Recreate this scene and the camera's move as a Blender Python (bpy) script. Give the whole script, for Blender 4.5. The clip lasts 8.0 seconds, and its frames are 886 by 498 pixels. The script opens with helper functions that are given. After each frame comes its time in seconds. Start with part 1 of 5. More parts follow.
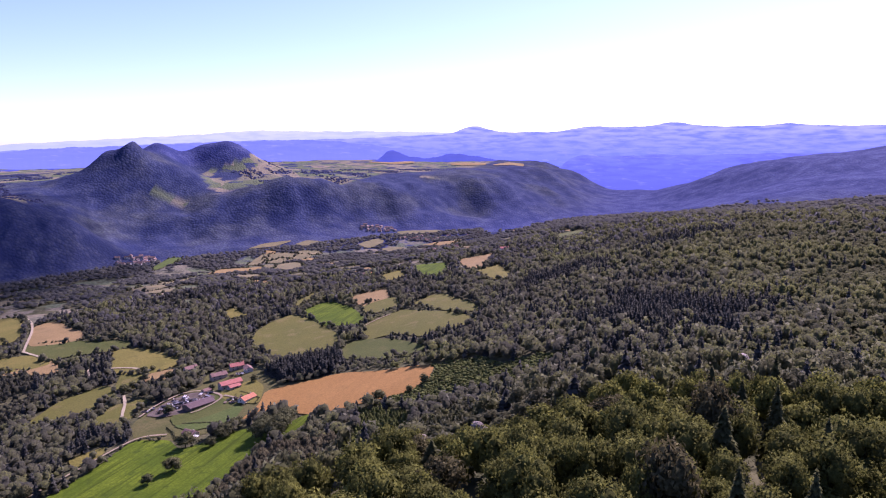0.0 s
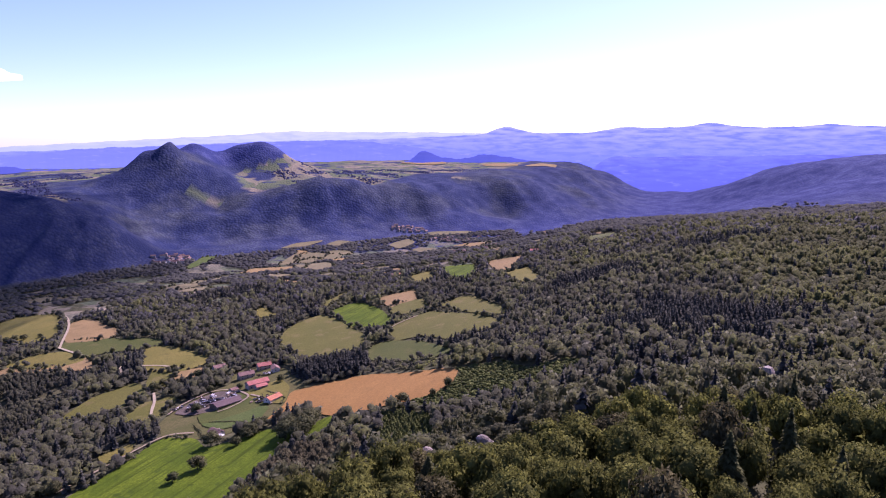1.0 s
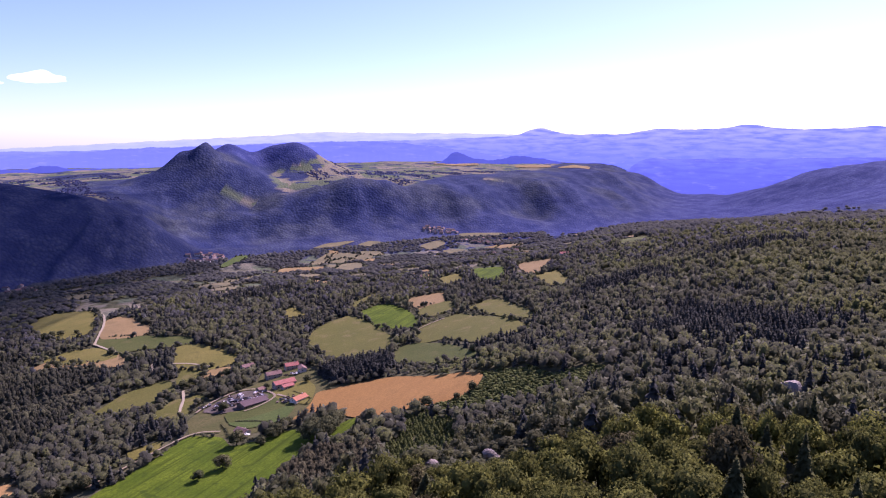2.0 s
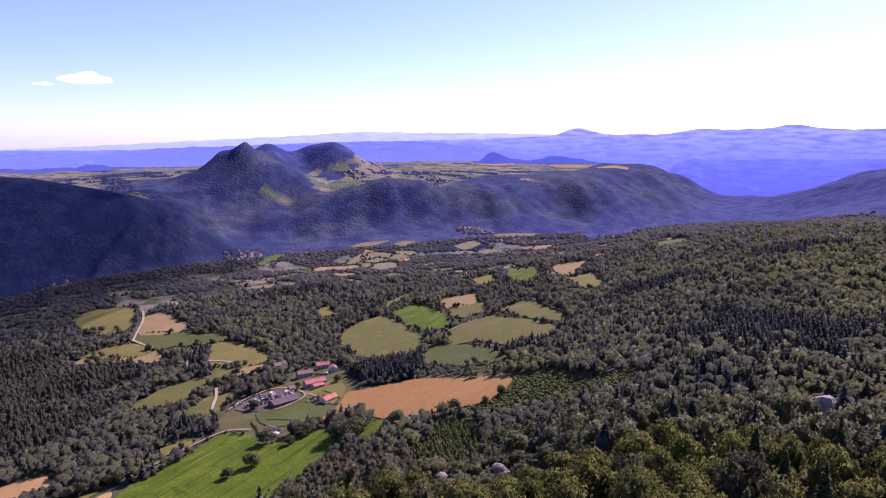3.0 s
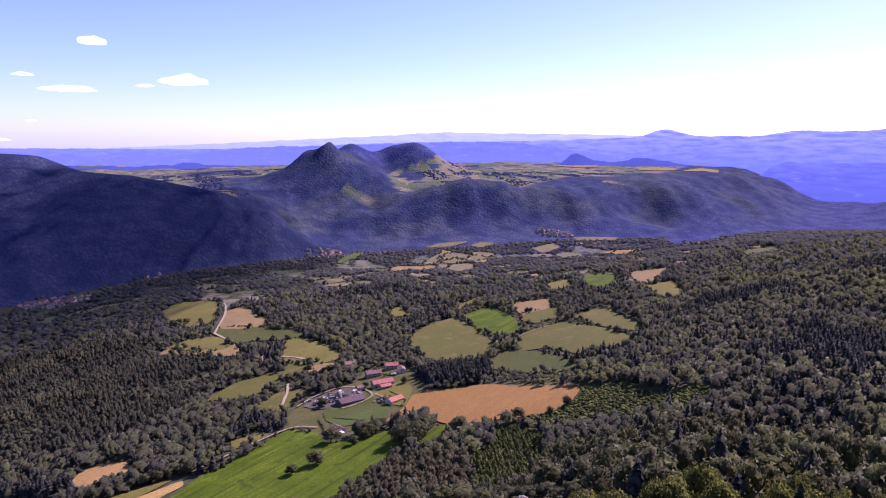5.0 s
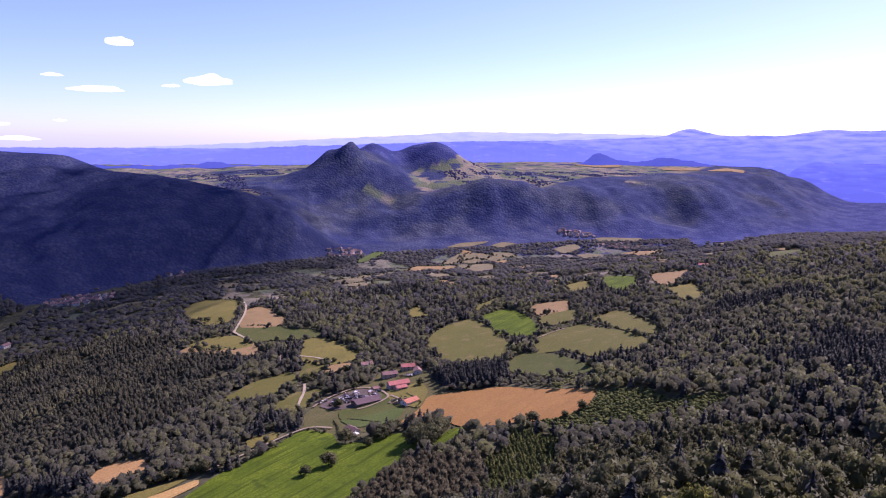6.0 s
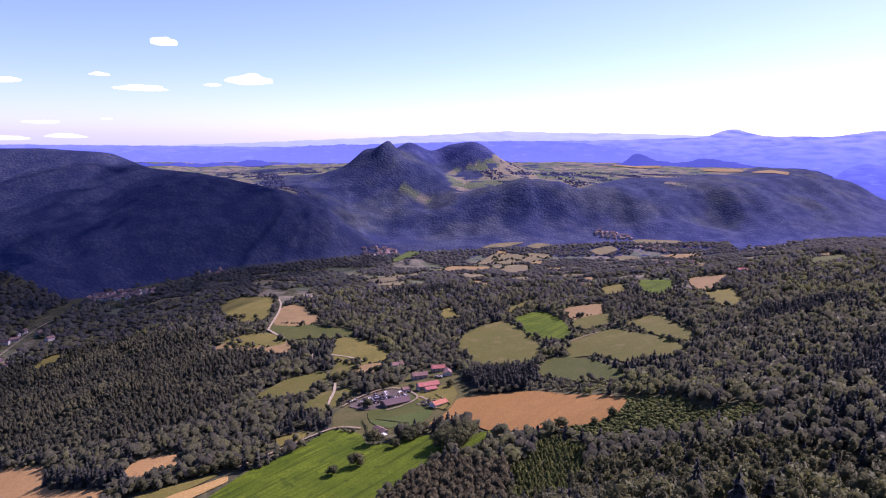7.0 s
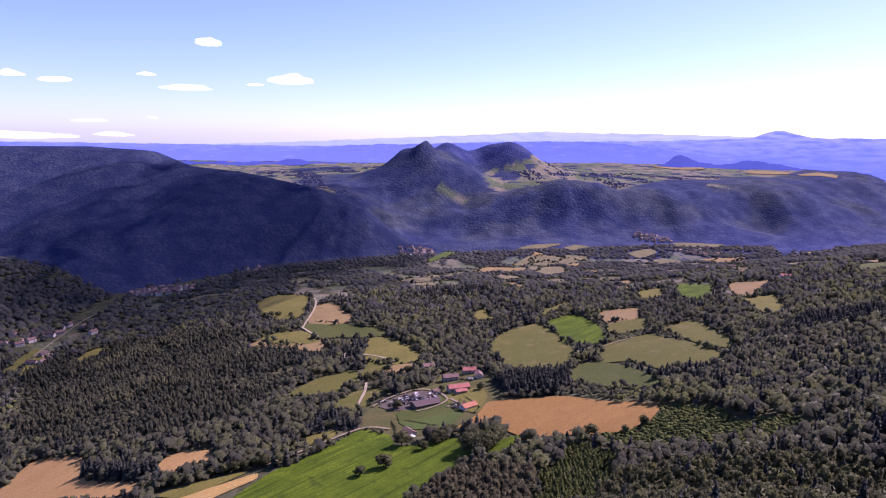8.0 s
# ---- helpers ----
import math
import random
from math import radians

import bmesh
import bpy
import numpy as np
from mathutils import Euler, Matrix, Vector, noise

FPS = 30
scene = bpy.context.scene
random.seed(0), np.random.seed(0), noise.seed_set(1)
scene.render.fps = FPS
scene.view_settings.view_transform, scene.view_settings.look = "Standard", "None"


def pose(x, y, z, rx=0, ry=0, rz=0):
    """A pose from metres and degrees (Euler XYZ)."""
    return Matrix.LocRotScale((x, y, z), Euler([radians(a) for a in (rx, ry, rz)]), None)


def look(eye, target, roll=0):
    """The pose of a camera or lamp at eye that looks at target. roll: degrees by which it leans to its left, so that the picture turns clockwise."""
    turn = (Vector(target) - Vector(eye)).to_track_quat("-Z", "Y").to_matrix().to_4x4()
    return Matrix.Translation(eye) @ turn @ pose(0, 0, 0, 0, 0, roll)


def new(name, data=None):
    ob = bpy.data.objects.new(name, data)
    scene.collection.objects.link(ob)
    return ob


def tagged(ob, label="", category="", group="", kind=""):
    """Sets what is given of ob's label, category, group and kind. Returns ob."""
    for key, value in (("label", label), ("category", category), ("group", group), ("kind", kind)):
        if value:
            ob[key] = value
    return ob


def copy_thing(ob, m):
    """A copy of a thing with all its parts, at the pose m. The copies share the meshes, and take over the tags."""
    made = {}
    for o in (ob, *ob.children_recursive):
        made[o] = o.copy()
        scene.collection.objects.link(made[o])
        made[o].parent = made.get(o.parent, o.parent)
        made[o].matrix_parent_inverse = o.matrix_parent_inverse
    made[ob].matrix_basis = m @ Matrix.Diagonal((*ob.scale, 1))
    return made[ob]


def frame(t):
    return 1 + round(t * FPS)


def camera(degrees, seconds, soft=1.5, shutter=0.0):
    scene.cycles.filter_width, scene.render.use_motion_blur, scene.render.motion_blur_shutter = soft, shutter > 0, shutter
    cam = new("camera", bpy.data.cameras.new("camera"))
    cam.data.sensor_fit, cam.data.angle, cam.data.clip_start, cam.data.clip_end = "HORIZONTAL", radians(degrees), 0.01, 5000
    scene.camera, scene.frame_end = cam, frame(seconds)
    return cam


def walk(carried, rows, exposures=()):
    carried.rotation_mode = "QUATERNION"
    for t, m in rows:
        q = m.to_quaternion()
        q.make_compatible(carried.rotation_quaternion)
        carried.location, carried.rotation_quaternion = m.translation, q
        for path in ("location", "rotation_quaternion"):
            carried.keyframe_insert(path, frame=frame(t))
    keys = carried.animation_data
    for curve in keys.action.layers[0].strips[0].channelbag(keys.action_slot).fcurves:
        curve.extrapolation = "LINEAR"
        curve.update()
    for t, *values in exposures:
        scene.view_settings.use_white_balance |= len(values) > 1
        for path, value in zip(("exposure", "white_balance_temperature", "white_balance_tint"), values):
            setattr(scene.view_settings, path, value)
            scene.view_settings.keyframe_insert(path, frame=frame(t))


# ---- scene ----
cam = camera(65.0, 8.0, soft=1.1)
# seconds, x, y, z, yaw, pitch, roll
ROWS = [
    (0, 0.0, 0.0, 0.0, 0.0, -8.9, 0.0),
    (0.5, 3.1, 2.03, 0.72, 1.547, -8.88, -0.031),
    (1, 5.86, 3.98, 1.3, 2.692, -8.863, -0.074),
    (1.5, 8.56, 5.82, 1.97, 4.036, -8.803, -0.173),
    (3, 16.38, 12.75, 3.69, 8.481, -8.828, -0.334),
    (3.5, 18.9, 15.36, 4.18, 10.345, -8.809, -0.438),
    (4, 21.12, 17.75, 4.58, 12.179, -8.816, -0.545),
    (4.5, 23.47, 20.2, 5.3, 13.999, -8.832, -0.617),
    (6, 30.81, 26.51, 8.16, 17.119, -8.949, -0.672),
    (6.5, 33.03, 28.83, 9.36, 18.474, -8.997, -0.783),
    (7, 34.83, 31.53, 10.26, 20.203, -9.062, -0.923),
    (7.5, 36.87, 34.49, 11.02, 22.017, -9.111, -1.066),
    (8, 38.84, 36.91, 11.69, 23.4, -9.141, -1.209),
]
EYE = 260.0
walk(cam, [(t, pose(x, y, EYE + z, 90 + pitch, roll, yaw)) for t, x, y, z, yaw, pitch, roll in ROWS], [(0.0, 0.96, 6000, 58), (2.5, 0.84, 6000, 58), (8.0, 0.78, 6000, 58)])

# ---- daylight: a high summer sun ahead and to the right ----
SUN_AZ, SUN_EL = 34.0, 42.0
world = bpy.data.worlds.new("sky")
scene.world = world
world.use_nodes = True
wn = world.node_tree.nodes
sky = wn.new("ShaderNodeTexSky")
sky.sky_type, sky.sun_disc = "NISHITA", False
sky.sun_elevation, sky.sun_rotation = radians(SUN_EL), radians(SUN_AZ)
sky.altitude, sky.air_density, sky.dust_density, sky.ozone_density = 900, 0.8, 0.8, 6.0
wn["Background"].inputs["Strength"].default_value = 0.118
world.node_tree.links.new(sky.outputs[0], wn["Background"].inputs[0])
lamp = bpy.data.lights.new("sun", "SUN")
lamp.energy, lamp.angle, lamp.color = 5.0, radians(0.5), (1.0, 0.95, 0.86)
sun = new("sun", lamp)
sun_dir = Vector((math.sin(radians(SUN_AZ)) * math.cos(radians(SUN_EL)), math.cos(radians(SUN_AZ)) * math.cos(radians(SUN_EL)), math.sin(radians(SUN_EL))))
sun.matrix_world = look(sun_dir * 100, (0, 0, 0))


# ---- materials ----
def node_material(name):
    m = bpy.data.materials.new(name)
    m.use_nodes = True
    nt = m.node_tree
    return m, nt, nt.nodes["Principled BSDF"]


def add(nt, kind, **values):
    n = nt.nodes.new(kind)
    for key, value in values.items():
        n.inputs[key].default_value = value
    return n


def blend(nt, fac, a, b):
    """A colour mix; fac, a and b are sockets or values."""
    n = nt.nodes.new("ShaderNodeMix")
    n.data_type = "RGBA"
    for slot, v in ((0, fac), (6, a), (7, b)):
        if isinstance(v, bpy.types.NodeSocket):
            nt.links.new(v, n.inputs[slot])
        elif slot == 0:
            n.inputs[0].default_value = v
        else:
            n.inputs[slot].default_value = (*v, 1)
    return n.outputs[2]


def ramp(nt, sock, lo, hi):
    n = nt.nodes.new("ShaderNodeMapRange")
    n.inputs["From Min"].default_value, n.inputs["From Max"].default_value = lo, hi
    nt.links.new(sock, n.inputs[0])
    return n.outputs[0]


def noise_at(nt, coord, scale, detail=4.0):
    n = add(nt, "ShaderNodeTexNoise", Scale=scale, Detail=detail)
    nt.links.new(coord, n.inputs["Vector"])
    return n.outputs["Fac"]


def place_of(nt):
    return nt.nodes.new("ShaderNodeNewGeometry").outputs["Position"]


def plain(name, a, b, size, rough=0.8, metal=0.0, bump=0.0, fine=6.0):
    """A two-scale mottled surface between colours a and b; size is the larger pattern's size in metres."""
    m, nt, bs = node_material(name)
    co = nt.nodes.new("ShaderNodeTexCoord").outputs["Object"]
    big = ramp(nt, noise_at(nt, co, 1.0 / size), 0.3, 0.7)
    small = ramp(nt, noise_at(nt, co, fine / size), 0.25, 0.75)
    col = blend(nt, big, a, b)
    col = blend(nt, ramp(nt, small, -1.2, 2.2), tuple(0.6 * v for v in a), col)
    nt.links.new(col, bs.inputs["Base Color"])
    bs.inputs["Roughness"].default_value, bs.inputs["Metallic"].default_value = rough, metal
    bs.inputs["Specular IOR Level"].default_value = 0.25
    if bump:
        bp = add(nt, "ShaderNodeBump", Strength=bump, Distance=0.3)
        nt.links.new(small, bp.inputs["Height"])
        nt.links.new(bp.outputs[0], bs.inputs["Normal"])
    return m


def crop(name, a, b, patch, stripe, turn, strength, c=None):
    """A field: mottled patches, fine sward grain and the drill or mowing lines."""
    m, nt, bs = node_material(name)
    co = place_of(nt)
    big = ramp(nt, noise_at(nt, co, 1.0 / patch, 5), 0.35, 0.65)
    fine = noise_at(nt, co, 0.55, 6)
    mp = nt.nodes.new("ShaderNodeMapping")
    mp.inputs["Rotation"].default_value = (0, 0, radians(turn))
    nt.links.new(co, mp.inputs["Vector"])
    ms = nt.nodes.new("ShaderNodeMapping")
    ms.inputs["Scale"].default_value = (1, 0.05, 0.05)
    nt.links.new(mp.outputs[0], ms.inputs["Vector"])
    streak = noise_at(nt, ms.outputs[0], 1.0 / stripe, 5)
    col = blend(nt, big, a, b)
    if c:
        worn = ramp(nt, noise_at(nt, co, 1.0 / (patch * 0.33), 6), 0.56, 0.68)
        col = blend(nt, worn, col, c)
    dark = tuple(v * 0.55 for v in a)
    line = nt.nodes.new("ShaderNodeMath")
    line.operation = "MULTIPLY"
    line.inputs[1].default_value = strength
    nt.links.new(ramp(nt, streak, 0.46, 0.66), line.inputs[0])
    col = blend(nt, line.outputs[0], col, dark)
    col = blend(nt, ramp(nt, fine, 0.72, 0.12), col, dark)
    nt.links.new(col, bs.inputs["Base Color"])
    bs.inputs["Roughness"].default_value = 0.95
    bs.inputs["Specular IOR Level"].default_value = 0.1
    bp = add(nt, "ShaderNodeBump", Strength=0.5, Distance=0.4)
    nt.links.new(fine, bp.inputs["Height"])
    nt.links.new(bp.outputs[0], bs.inputs["Normal"])
    return m


def leaves(name, a, b, c, own=False, through_light=0.3, grain=0.75, lit_through=None):
    """Foliage: three tones by tree and by leaf clump, some light through the leaves. own: the tone goes by object.
    lit_through: tint of that light; bluish ones stand in for haze.
    """
    m, nt, bs = node_material(name)
    if own:
        tone = nt.nodes.new("ShaderNodeObjectInfo").outputs["Random"]
    else:
        at = nt.nodes.new("ShaderNodeAttribute")
        at.attribute_name = "tone"
        tone = at.outputs["Fac"]
    isl = nt.nodes.new("ShaderNodeNewGeometry").outputs["Random Per Island"]
    co = place_of(nt)
    stand = ramp(nt, noise_at(nt, co, 1 / 130, 3), 0.35, 0.65)
    col = blend(nt, tone, a, b)
    col = blend(nt, ramp(nt, stand, -0.35, 1.0), c, col)
    col = blend(nt, ramp(nt, isl, -2.2, 0.9), tuple(0.62 * v for v in a), col)
    if grain:
        tufts = noise_at(nt, co, grain, 6)
        col = blend(nt, ramp(nt, tufts, 0.36, 0.62), tuple(0.7 * v for v in a), col)
        bp = add(nt, "ShaderNodeBump", Strength=0.55, Distance=1.2 / grain)
        nt.links.new(tufts, bp.inputs["Height"])
        nt.links.new(bp.outputs[0], bs.inputs["Normal"])
    else:
        wide = ramp(nt, noise_at(nt, co, 1 / 55, 7), 0.40, 0.60)
        col = blend(nt, wide, tuple(0.75 * v for v in a), col)
    nt.links.new(col, bs.inputs["Base Color"])
    bs.inputs["Roughness"].default_value = 0.8
    bs.inputs["Specular IOR Level"].default_value = 0.02
    tr = nt.nodes.new("ShaderNodeBsdfTranslucent")
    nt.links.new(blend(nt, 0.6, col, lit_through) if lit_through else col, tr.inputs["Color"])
    mx = nt.nodes.new("ShaderNodeMixShader")
    mx.inputs[0].default_value = through_light
    nt.links.new(bs.outputs[0], mx.inputs[1])
    nt.links.new(tr.outputs[0], mx.inputs[2])
    nt.links.new(mx.outputs[0], nt.nodes["Material Output"].inputs[0])
    return m


def ground_material():
    """Woodland floor and rough grass near by; far off, a canopy of woods, tinted blue in place of haze, with open
    pasture, after the cover layers.
    """
    m, nt, bs = node_material("land")
    co = place_of(nt)

    def layer(name):
        n = nt.nodes.new("ShaderNodeAttribute")
        n.attribute_name = name
        return n
    sep = nt.nodes.new("ShaderNodeSeparateColor")
    nt.links.new(layer("cover").outputs["Color"], sep.inputs[0])
    crown = add(nt, "ShaderNodeTexVoronoi", Scale=1 / 9, Randomness=1.0)
    nt.links.new(co, crown.inputs["Vector"])
    tree = nt.nodes.new("ShaderNodeSeparateColor")
    nt.links.new(crown.outputs["Color"], tree.inputs[0])
    stand = ramp(nt, noise_at(nt, co, 1 / 60, 9), 0.38, 0.62)
    olive = ramp(nt, noise_at(nt, co, 1 / 210, 6), 0.46, 0.60)

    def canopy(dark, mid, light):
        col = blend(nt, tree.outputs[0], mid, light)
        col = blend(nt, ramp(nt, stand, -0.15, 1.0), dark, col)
        # between crowns the colour goes dark, in place of the gaps' shade
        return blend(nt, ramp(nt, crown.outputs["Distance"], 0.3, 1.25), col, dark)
    low = blend(nt, ramp(nt, noise_at(nt, co, 1 / 14, 6), 0.3, 0.7), (0.044, 0.050, 0.026), (0.098, 0.094, 0.050))
    # the blue of these canopies is haze put into the base colour
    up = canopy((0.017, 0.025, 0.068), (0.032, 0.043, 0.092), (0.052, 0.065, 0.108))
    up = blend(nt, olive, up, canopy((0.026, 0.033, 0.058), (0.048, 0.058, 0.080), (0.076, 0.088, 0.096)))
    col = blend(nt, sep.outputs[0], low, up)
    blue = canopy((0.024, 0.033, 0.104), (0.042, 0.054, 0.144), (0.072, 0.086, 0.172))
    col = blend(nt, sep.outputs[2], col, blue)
    # the long hill's layer: a deep blue that stands in for haze and shade
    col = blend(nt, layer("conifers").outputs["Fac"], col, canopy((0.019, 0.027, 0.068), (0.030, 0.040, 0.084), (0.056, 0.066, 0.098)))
    cell = add(nt, "ShaderNodeTexVoronoi", Scale=1 / 95)
    nt.links.new(co, cell.inputs["Vector"])
    sepc = nt.nodes.new("ShaderNodeSeparateColor")
    nt.links.new(cell.outputs["Color"], sepc.inputs[0])
    grass = blend(nt, sepc.outputs[0], (0.118, 0.118, 0.084), (0.190, 0.162, 0.116))
    grass = blend(nt, ramp(nt, sepc.outputs[1], 0.55, 0.6), grass, (0.09, 0.11, 0.065))
    grass = blend(nt, ramp(nt, noise_at(nt, co, 1 / 46, 8), 0.55, 0.60), grass, col)
    col = blend(nt, sep.outputs[1], col, grass)
    nt.links.new(col, bs.inputs["Base Color"])
    bs.inputs["Roughness"].default_value = 0.95
    bs.inputs["Specular IOR Level"].default_value = 0.02
    high = nt.nodes.new("ShaderNodeMath")
    high.operation = "SUBTRACT"
    nt.links.new(noise_at(nt, co, 1 / 30, 8), high.inputs[0])
    nt.links.new(crown.outputs["Distance"], high.inputs[1])
    bp = add(nt, "ShaderNodeBump", Strength=0.5, Distance=3.5)
    nt.links.new(high.outputs[0], bp.inputs["Height"])
    nt.links.new(bp.outputs[0], bs.inputs["Normal"])
    return m


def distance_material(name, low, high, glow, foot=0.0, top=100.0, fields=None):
    """The far backdrop of sky and distance, its emission standing in for daylight haze: bluer at its foot, paler at its
    crest, with pale far fields.
    """
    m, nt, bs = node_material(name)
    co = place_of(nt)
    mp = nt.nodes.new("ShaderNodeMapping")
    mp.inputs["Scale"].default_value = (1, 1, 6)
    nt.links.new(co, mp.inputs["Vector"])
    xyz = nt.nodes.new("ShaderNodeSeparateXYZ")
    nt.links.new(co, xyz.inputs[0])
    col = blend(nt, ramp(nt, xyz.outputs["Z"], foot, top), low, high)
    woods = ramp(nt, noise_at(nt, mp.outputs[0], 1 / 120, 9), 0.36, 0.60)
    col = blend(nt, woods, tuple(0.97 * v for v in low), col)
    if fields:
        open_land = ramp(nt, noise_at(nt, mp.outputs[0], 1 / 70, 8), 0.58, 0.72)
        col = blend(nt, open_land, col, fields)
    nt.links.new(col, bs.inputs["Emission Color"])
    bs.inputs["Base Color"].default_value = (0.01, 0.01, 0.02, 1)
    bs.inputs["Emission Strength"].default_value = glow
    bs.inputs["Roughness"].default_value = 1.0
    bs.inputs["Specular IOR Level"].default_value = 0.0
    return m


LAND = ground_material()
CROPS = {
    "wheat": crop("ripe_wheat", (0.268, 0.146, 0.042), (0.292, 0.162, 0.048), 60, 7, 20, 0.2, (0.256, 0.144, 0.043)),
    "stubble": crop("stubble", (0.225, 0.158, 0.066), (0.268, 0.186, 0.078), 45, 6, 55, 0.16, (0.196, 0.146, 0.060)),
    "pasture": crop("pasture_grass", (0.096, 0.100, 0.022), (0.124, 0.118, 0.028), 55, 9, 70, 0.10, (0.158, 0.132, 0.050)),
    "dry": crop("dry_grass", (0.134, 0.126, 0.028), (0.176, 0.152, 0.038), 45, 8, 35, 0.12, (0.116, 0.110, 0.028)),
    "meadow": crop("meadow_grass", (0.062, 0.080, 0.018), (0.088, 0.098, 0.025), 50, 8, 10, 0.10, (0.106, 0.104, 0.032)),
    "lush": crop("lush_hay", (0.058, 0.098, 0.004), (0.112, 0.158, 0.008), 30, 4, 22, 0.95, (0.042, 0.072, 0.006)),
    "lush2": crop("lush_grass", (0.061, 0.094, 0.022), (0.086, 0.115, 0.029), 50, 8, 40, 0.12),
    "ripe": crop("pale_ripe_wheat", (0.340, 0.205, 0.074), (0.385, 0.238, 0.090), 60, 7, 20, 0.16, (0.320, 0.196, 0.072)),
    "gold": crop("mown_wheat", (0.400, 0.262, 0.086), (0.450, 0.300, 0.106), 60, 3, 38, 0.6),
    # far pasture: haze put into a duller, bluer grass colour
    "tan": crop("haze_dulled_grass", (0.140, 0.127, 0.064), (0.191, 0.161, 0.085), 45, 8, 35, 0.12, (0.110, 0.110, 0.059)),
    "dirt": crop("trodden_dirt", (0.098, 0.078, 0.064), (0.144, 0.118, 0.098), 9, 7, 30, 0.1, (0.076, 0.072, 0.042)),
    "yard": crop("worn_grass", (0.080, 0.084, 0.026), (0.112, 0.102, 0.038), 22, 9, 80, 0.06, (0.062, 0.074, 0.020)),
}
GRAVEL = plain("pale_gravel", (0.33, 0.28, 0.18), (0.44, 0.37, 0.25), 6, 0.95, bump=0.3)
TARMAC = plain("grey_lane", (0.25, 0.195, 0.125), (0.33, 0.265, 0.175), 8, 0.9, bump=0.2)
BARK = plain("bark", (0.06, 0.045, 0.032), (0.11, 0.085, 0.06), 0.6, 0.95, bump=0.8)
ROCK = plain("grey_pink_rock", (0.22, 0.185, 0.15), (0.44, 0.37, 0.31), 3.0, 0.9, bump=1.0)
OAK_OWN = leaves("oak_leaves", (0.088, 0.096, 0.028), (0.262, 0.272, 0.056), (0.140, 0.146, 0.038), own=True, through_light=0.36)
PINE_OWN = leaves("spruce_needles", (0.064, 0.072, 0.030), (0.165, 0.170, 0.062), (0.094, 0.102, 0.042), own=True, through_light=0.3)
SCOTS_PINE = leaves("scots_pine_needles", (0.074, 0.070, 0.034), (0.180, 0.166, 0.070), (0.108, 0.101, 0.048), own=True, through_light=0.3)
# the dark tones carry extra blue: hazy shade put into the colour
WOODS = leaves("wood_leaves", (0.112, 0.113, 0.086), (0.280, 0.308, 0.080), (0.095, 0.096, 0.074), through_light=0.55, lit_through=(0.168, 0.172, 0.122))
# bluish through-light lifts the shaded crown sides, in place of haze
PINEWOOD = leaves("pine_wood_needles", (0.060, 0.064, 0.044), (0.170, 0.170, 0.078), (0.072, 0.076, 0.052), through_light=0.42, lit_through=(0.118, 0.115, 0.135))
SLOPE = leaves("slope_leaves", (0.100, 0.103, 0.056), (0.254, 0.274, 0.070), (0.090, 0.093, 0.054), through_light=0.52, lit_through=(0.150, 0.156, 0.104))
BROWN_PINE = leaves("brown_pine_needles", (0.082, 0.076, 0.046), (0.190, 0.176, 0.092), (0.106, 0.098, 0.058), through_light=0.4)
SPRUCES = leaves("wood_needles", (0.060, 0.066, 0.060), (0.138, 0.142, 0.104), (0.080, 0.086, 0.078), through_light=0.36)
# bluish leaf and through-light colours stand in for haze over the valley
HAZED_WOODS = leaves("hazed_leaves", (0.108, 0.112, 0.108), (0.262, 0.266, 0.172), (0.090, 0.094, 0.092), through_light=0.55, grain=0.4, lit_through=(0.160, 0.156, 0.200))
# the blue of these far crowns is haze put into the leaf colour
HAZED_CANOPY = leaves("hazed_canopy", (0.052, 0.062, 0.138), (0.102, 0.114, 0.185), (0.052, 0.064, 0.142), through_light=0.5, grain=0)
OAK_FIELD = leaves("field_tree_leaves", (0.086, 0.099, 0.048), (0.204, 0.190, 0.088), (0.120, 0.125, 0.064), own=True, through_light=0.35)
SCRUB = leaves("scrub_leaves", (0.125, 0.15, 0.048), (0.235, 0.25, 0.085), (0.15, 0.172, 0.06), through_light=0.4)
STONE = plain("rubble_stone_wall", (0.36, 0.30, 0.24), (0.50, 0.43, 0.36), 2.0, 0.9, bump=0.5)
RENDERED = plain("pale_rendered_wall", (0.62, 0.56, 0.48), (0.74, 0.69, 0.62), 3.0, 0.9, bump=0.15)
DARKGLASS = plain("window_glass", (0.03, 0.035, 0.045), (0.05, 0.055, 0.07), 1.0, 0.12)
TIMBER = plain("weathered_timber", (0.14, 0.10, 0.075), (0.24, 0.18, 0.13), 1.5, 0.85, bump=0.3)
WHITE = plain("white_sheet", (0.72, 0.70, 0.68), (0.82, 0.80, 0.78), 1.5, 0.6)
STEEL = plain("grey_machine", (0.16, 0.16, 0.18), (0.30, 0.29, 0.30), 1.0, 0.5, 0.4)
RUBBER = plain("black_rubber", (0.02, 0.02, 0.02), (0.04, 0.04, 0.04), 0.5, 0.8)
ROOFS = {
    "red": plain("red_roof_tiles", (0.40, 0.13, 0.10), (0.52, 0.22, 0.18), 2.5, 0.85, bump=0.4),
    "orange": plain("orange_roof_tiles", (0.44, 0.16, 0.085), (0.50, 0.22, 0.125), 2.5, 0.85, bump=0.4),
    "brown": plain("brown_roof_tiles", (0.20, 0.115, 0.095), (0.30, 0.19, 0.16), 2.5, 0.9, bump=0.4),
    "slate": plain("purplish_sheet_roof", (0.088, 0.052, 0.052), (0.138, 0.088, 0.088), 3.0, 0.7, bump=0.3),
}


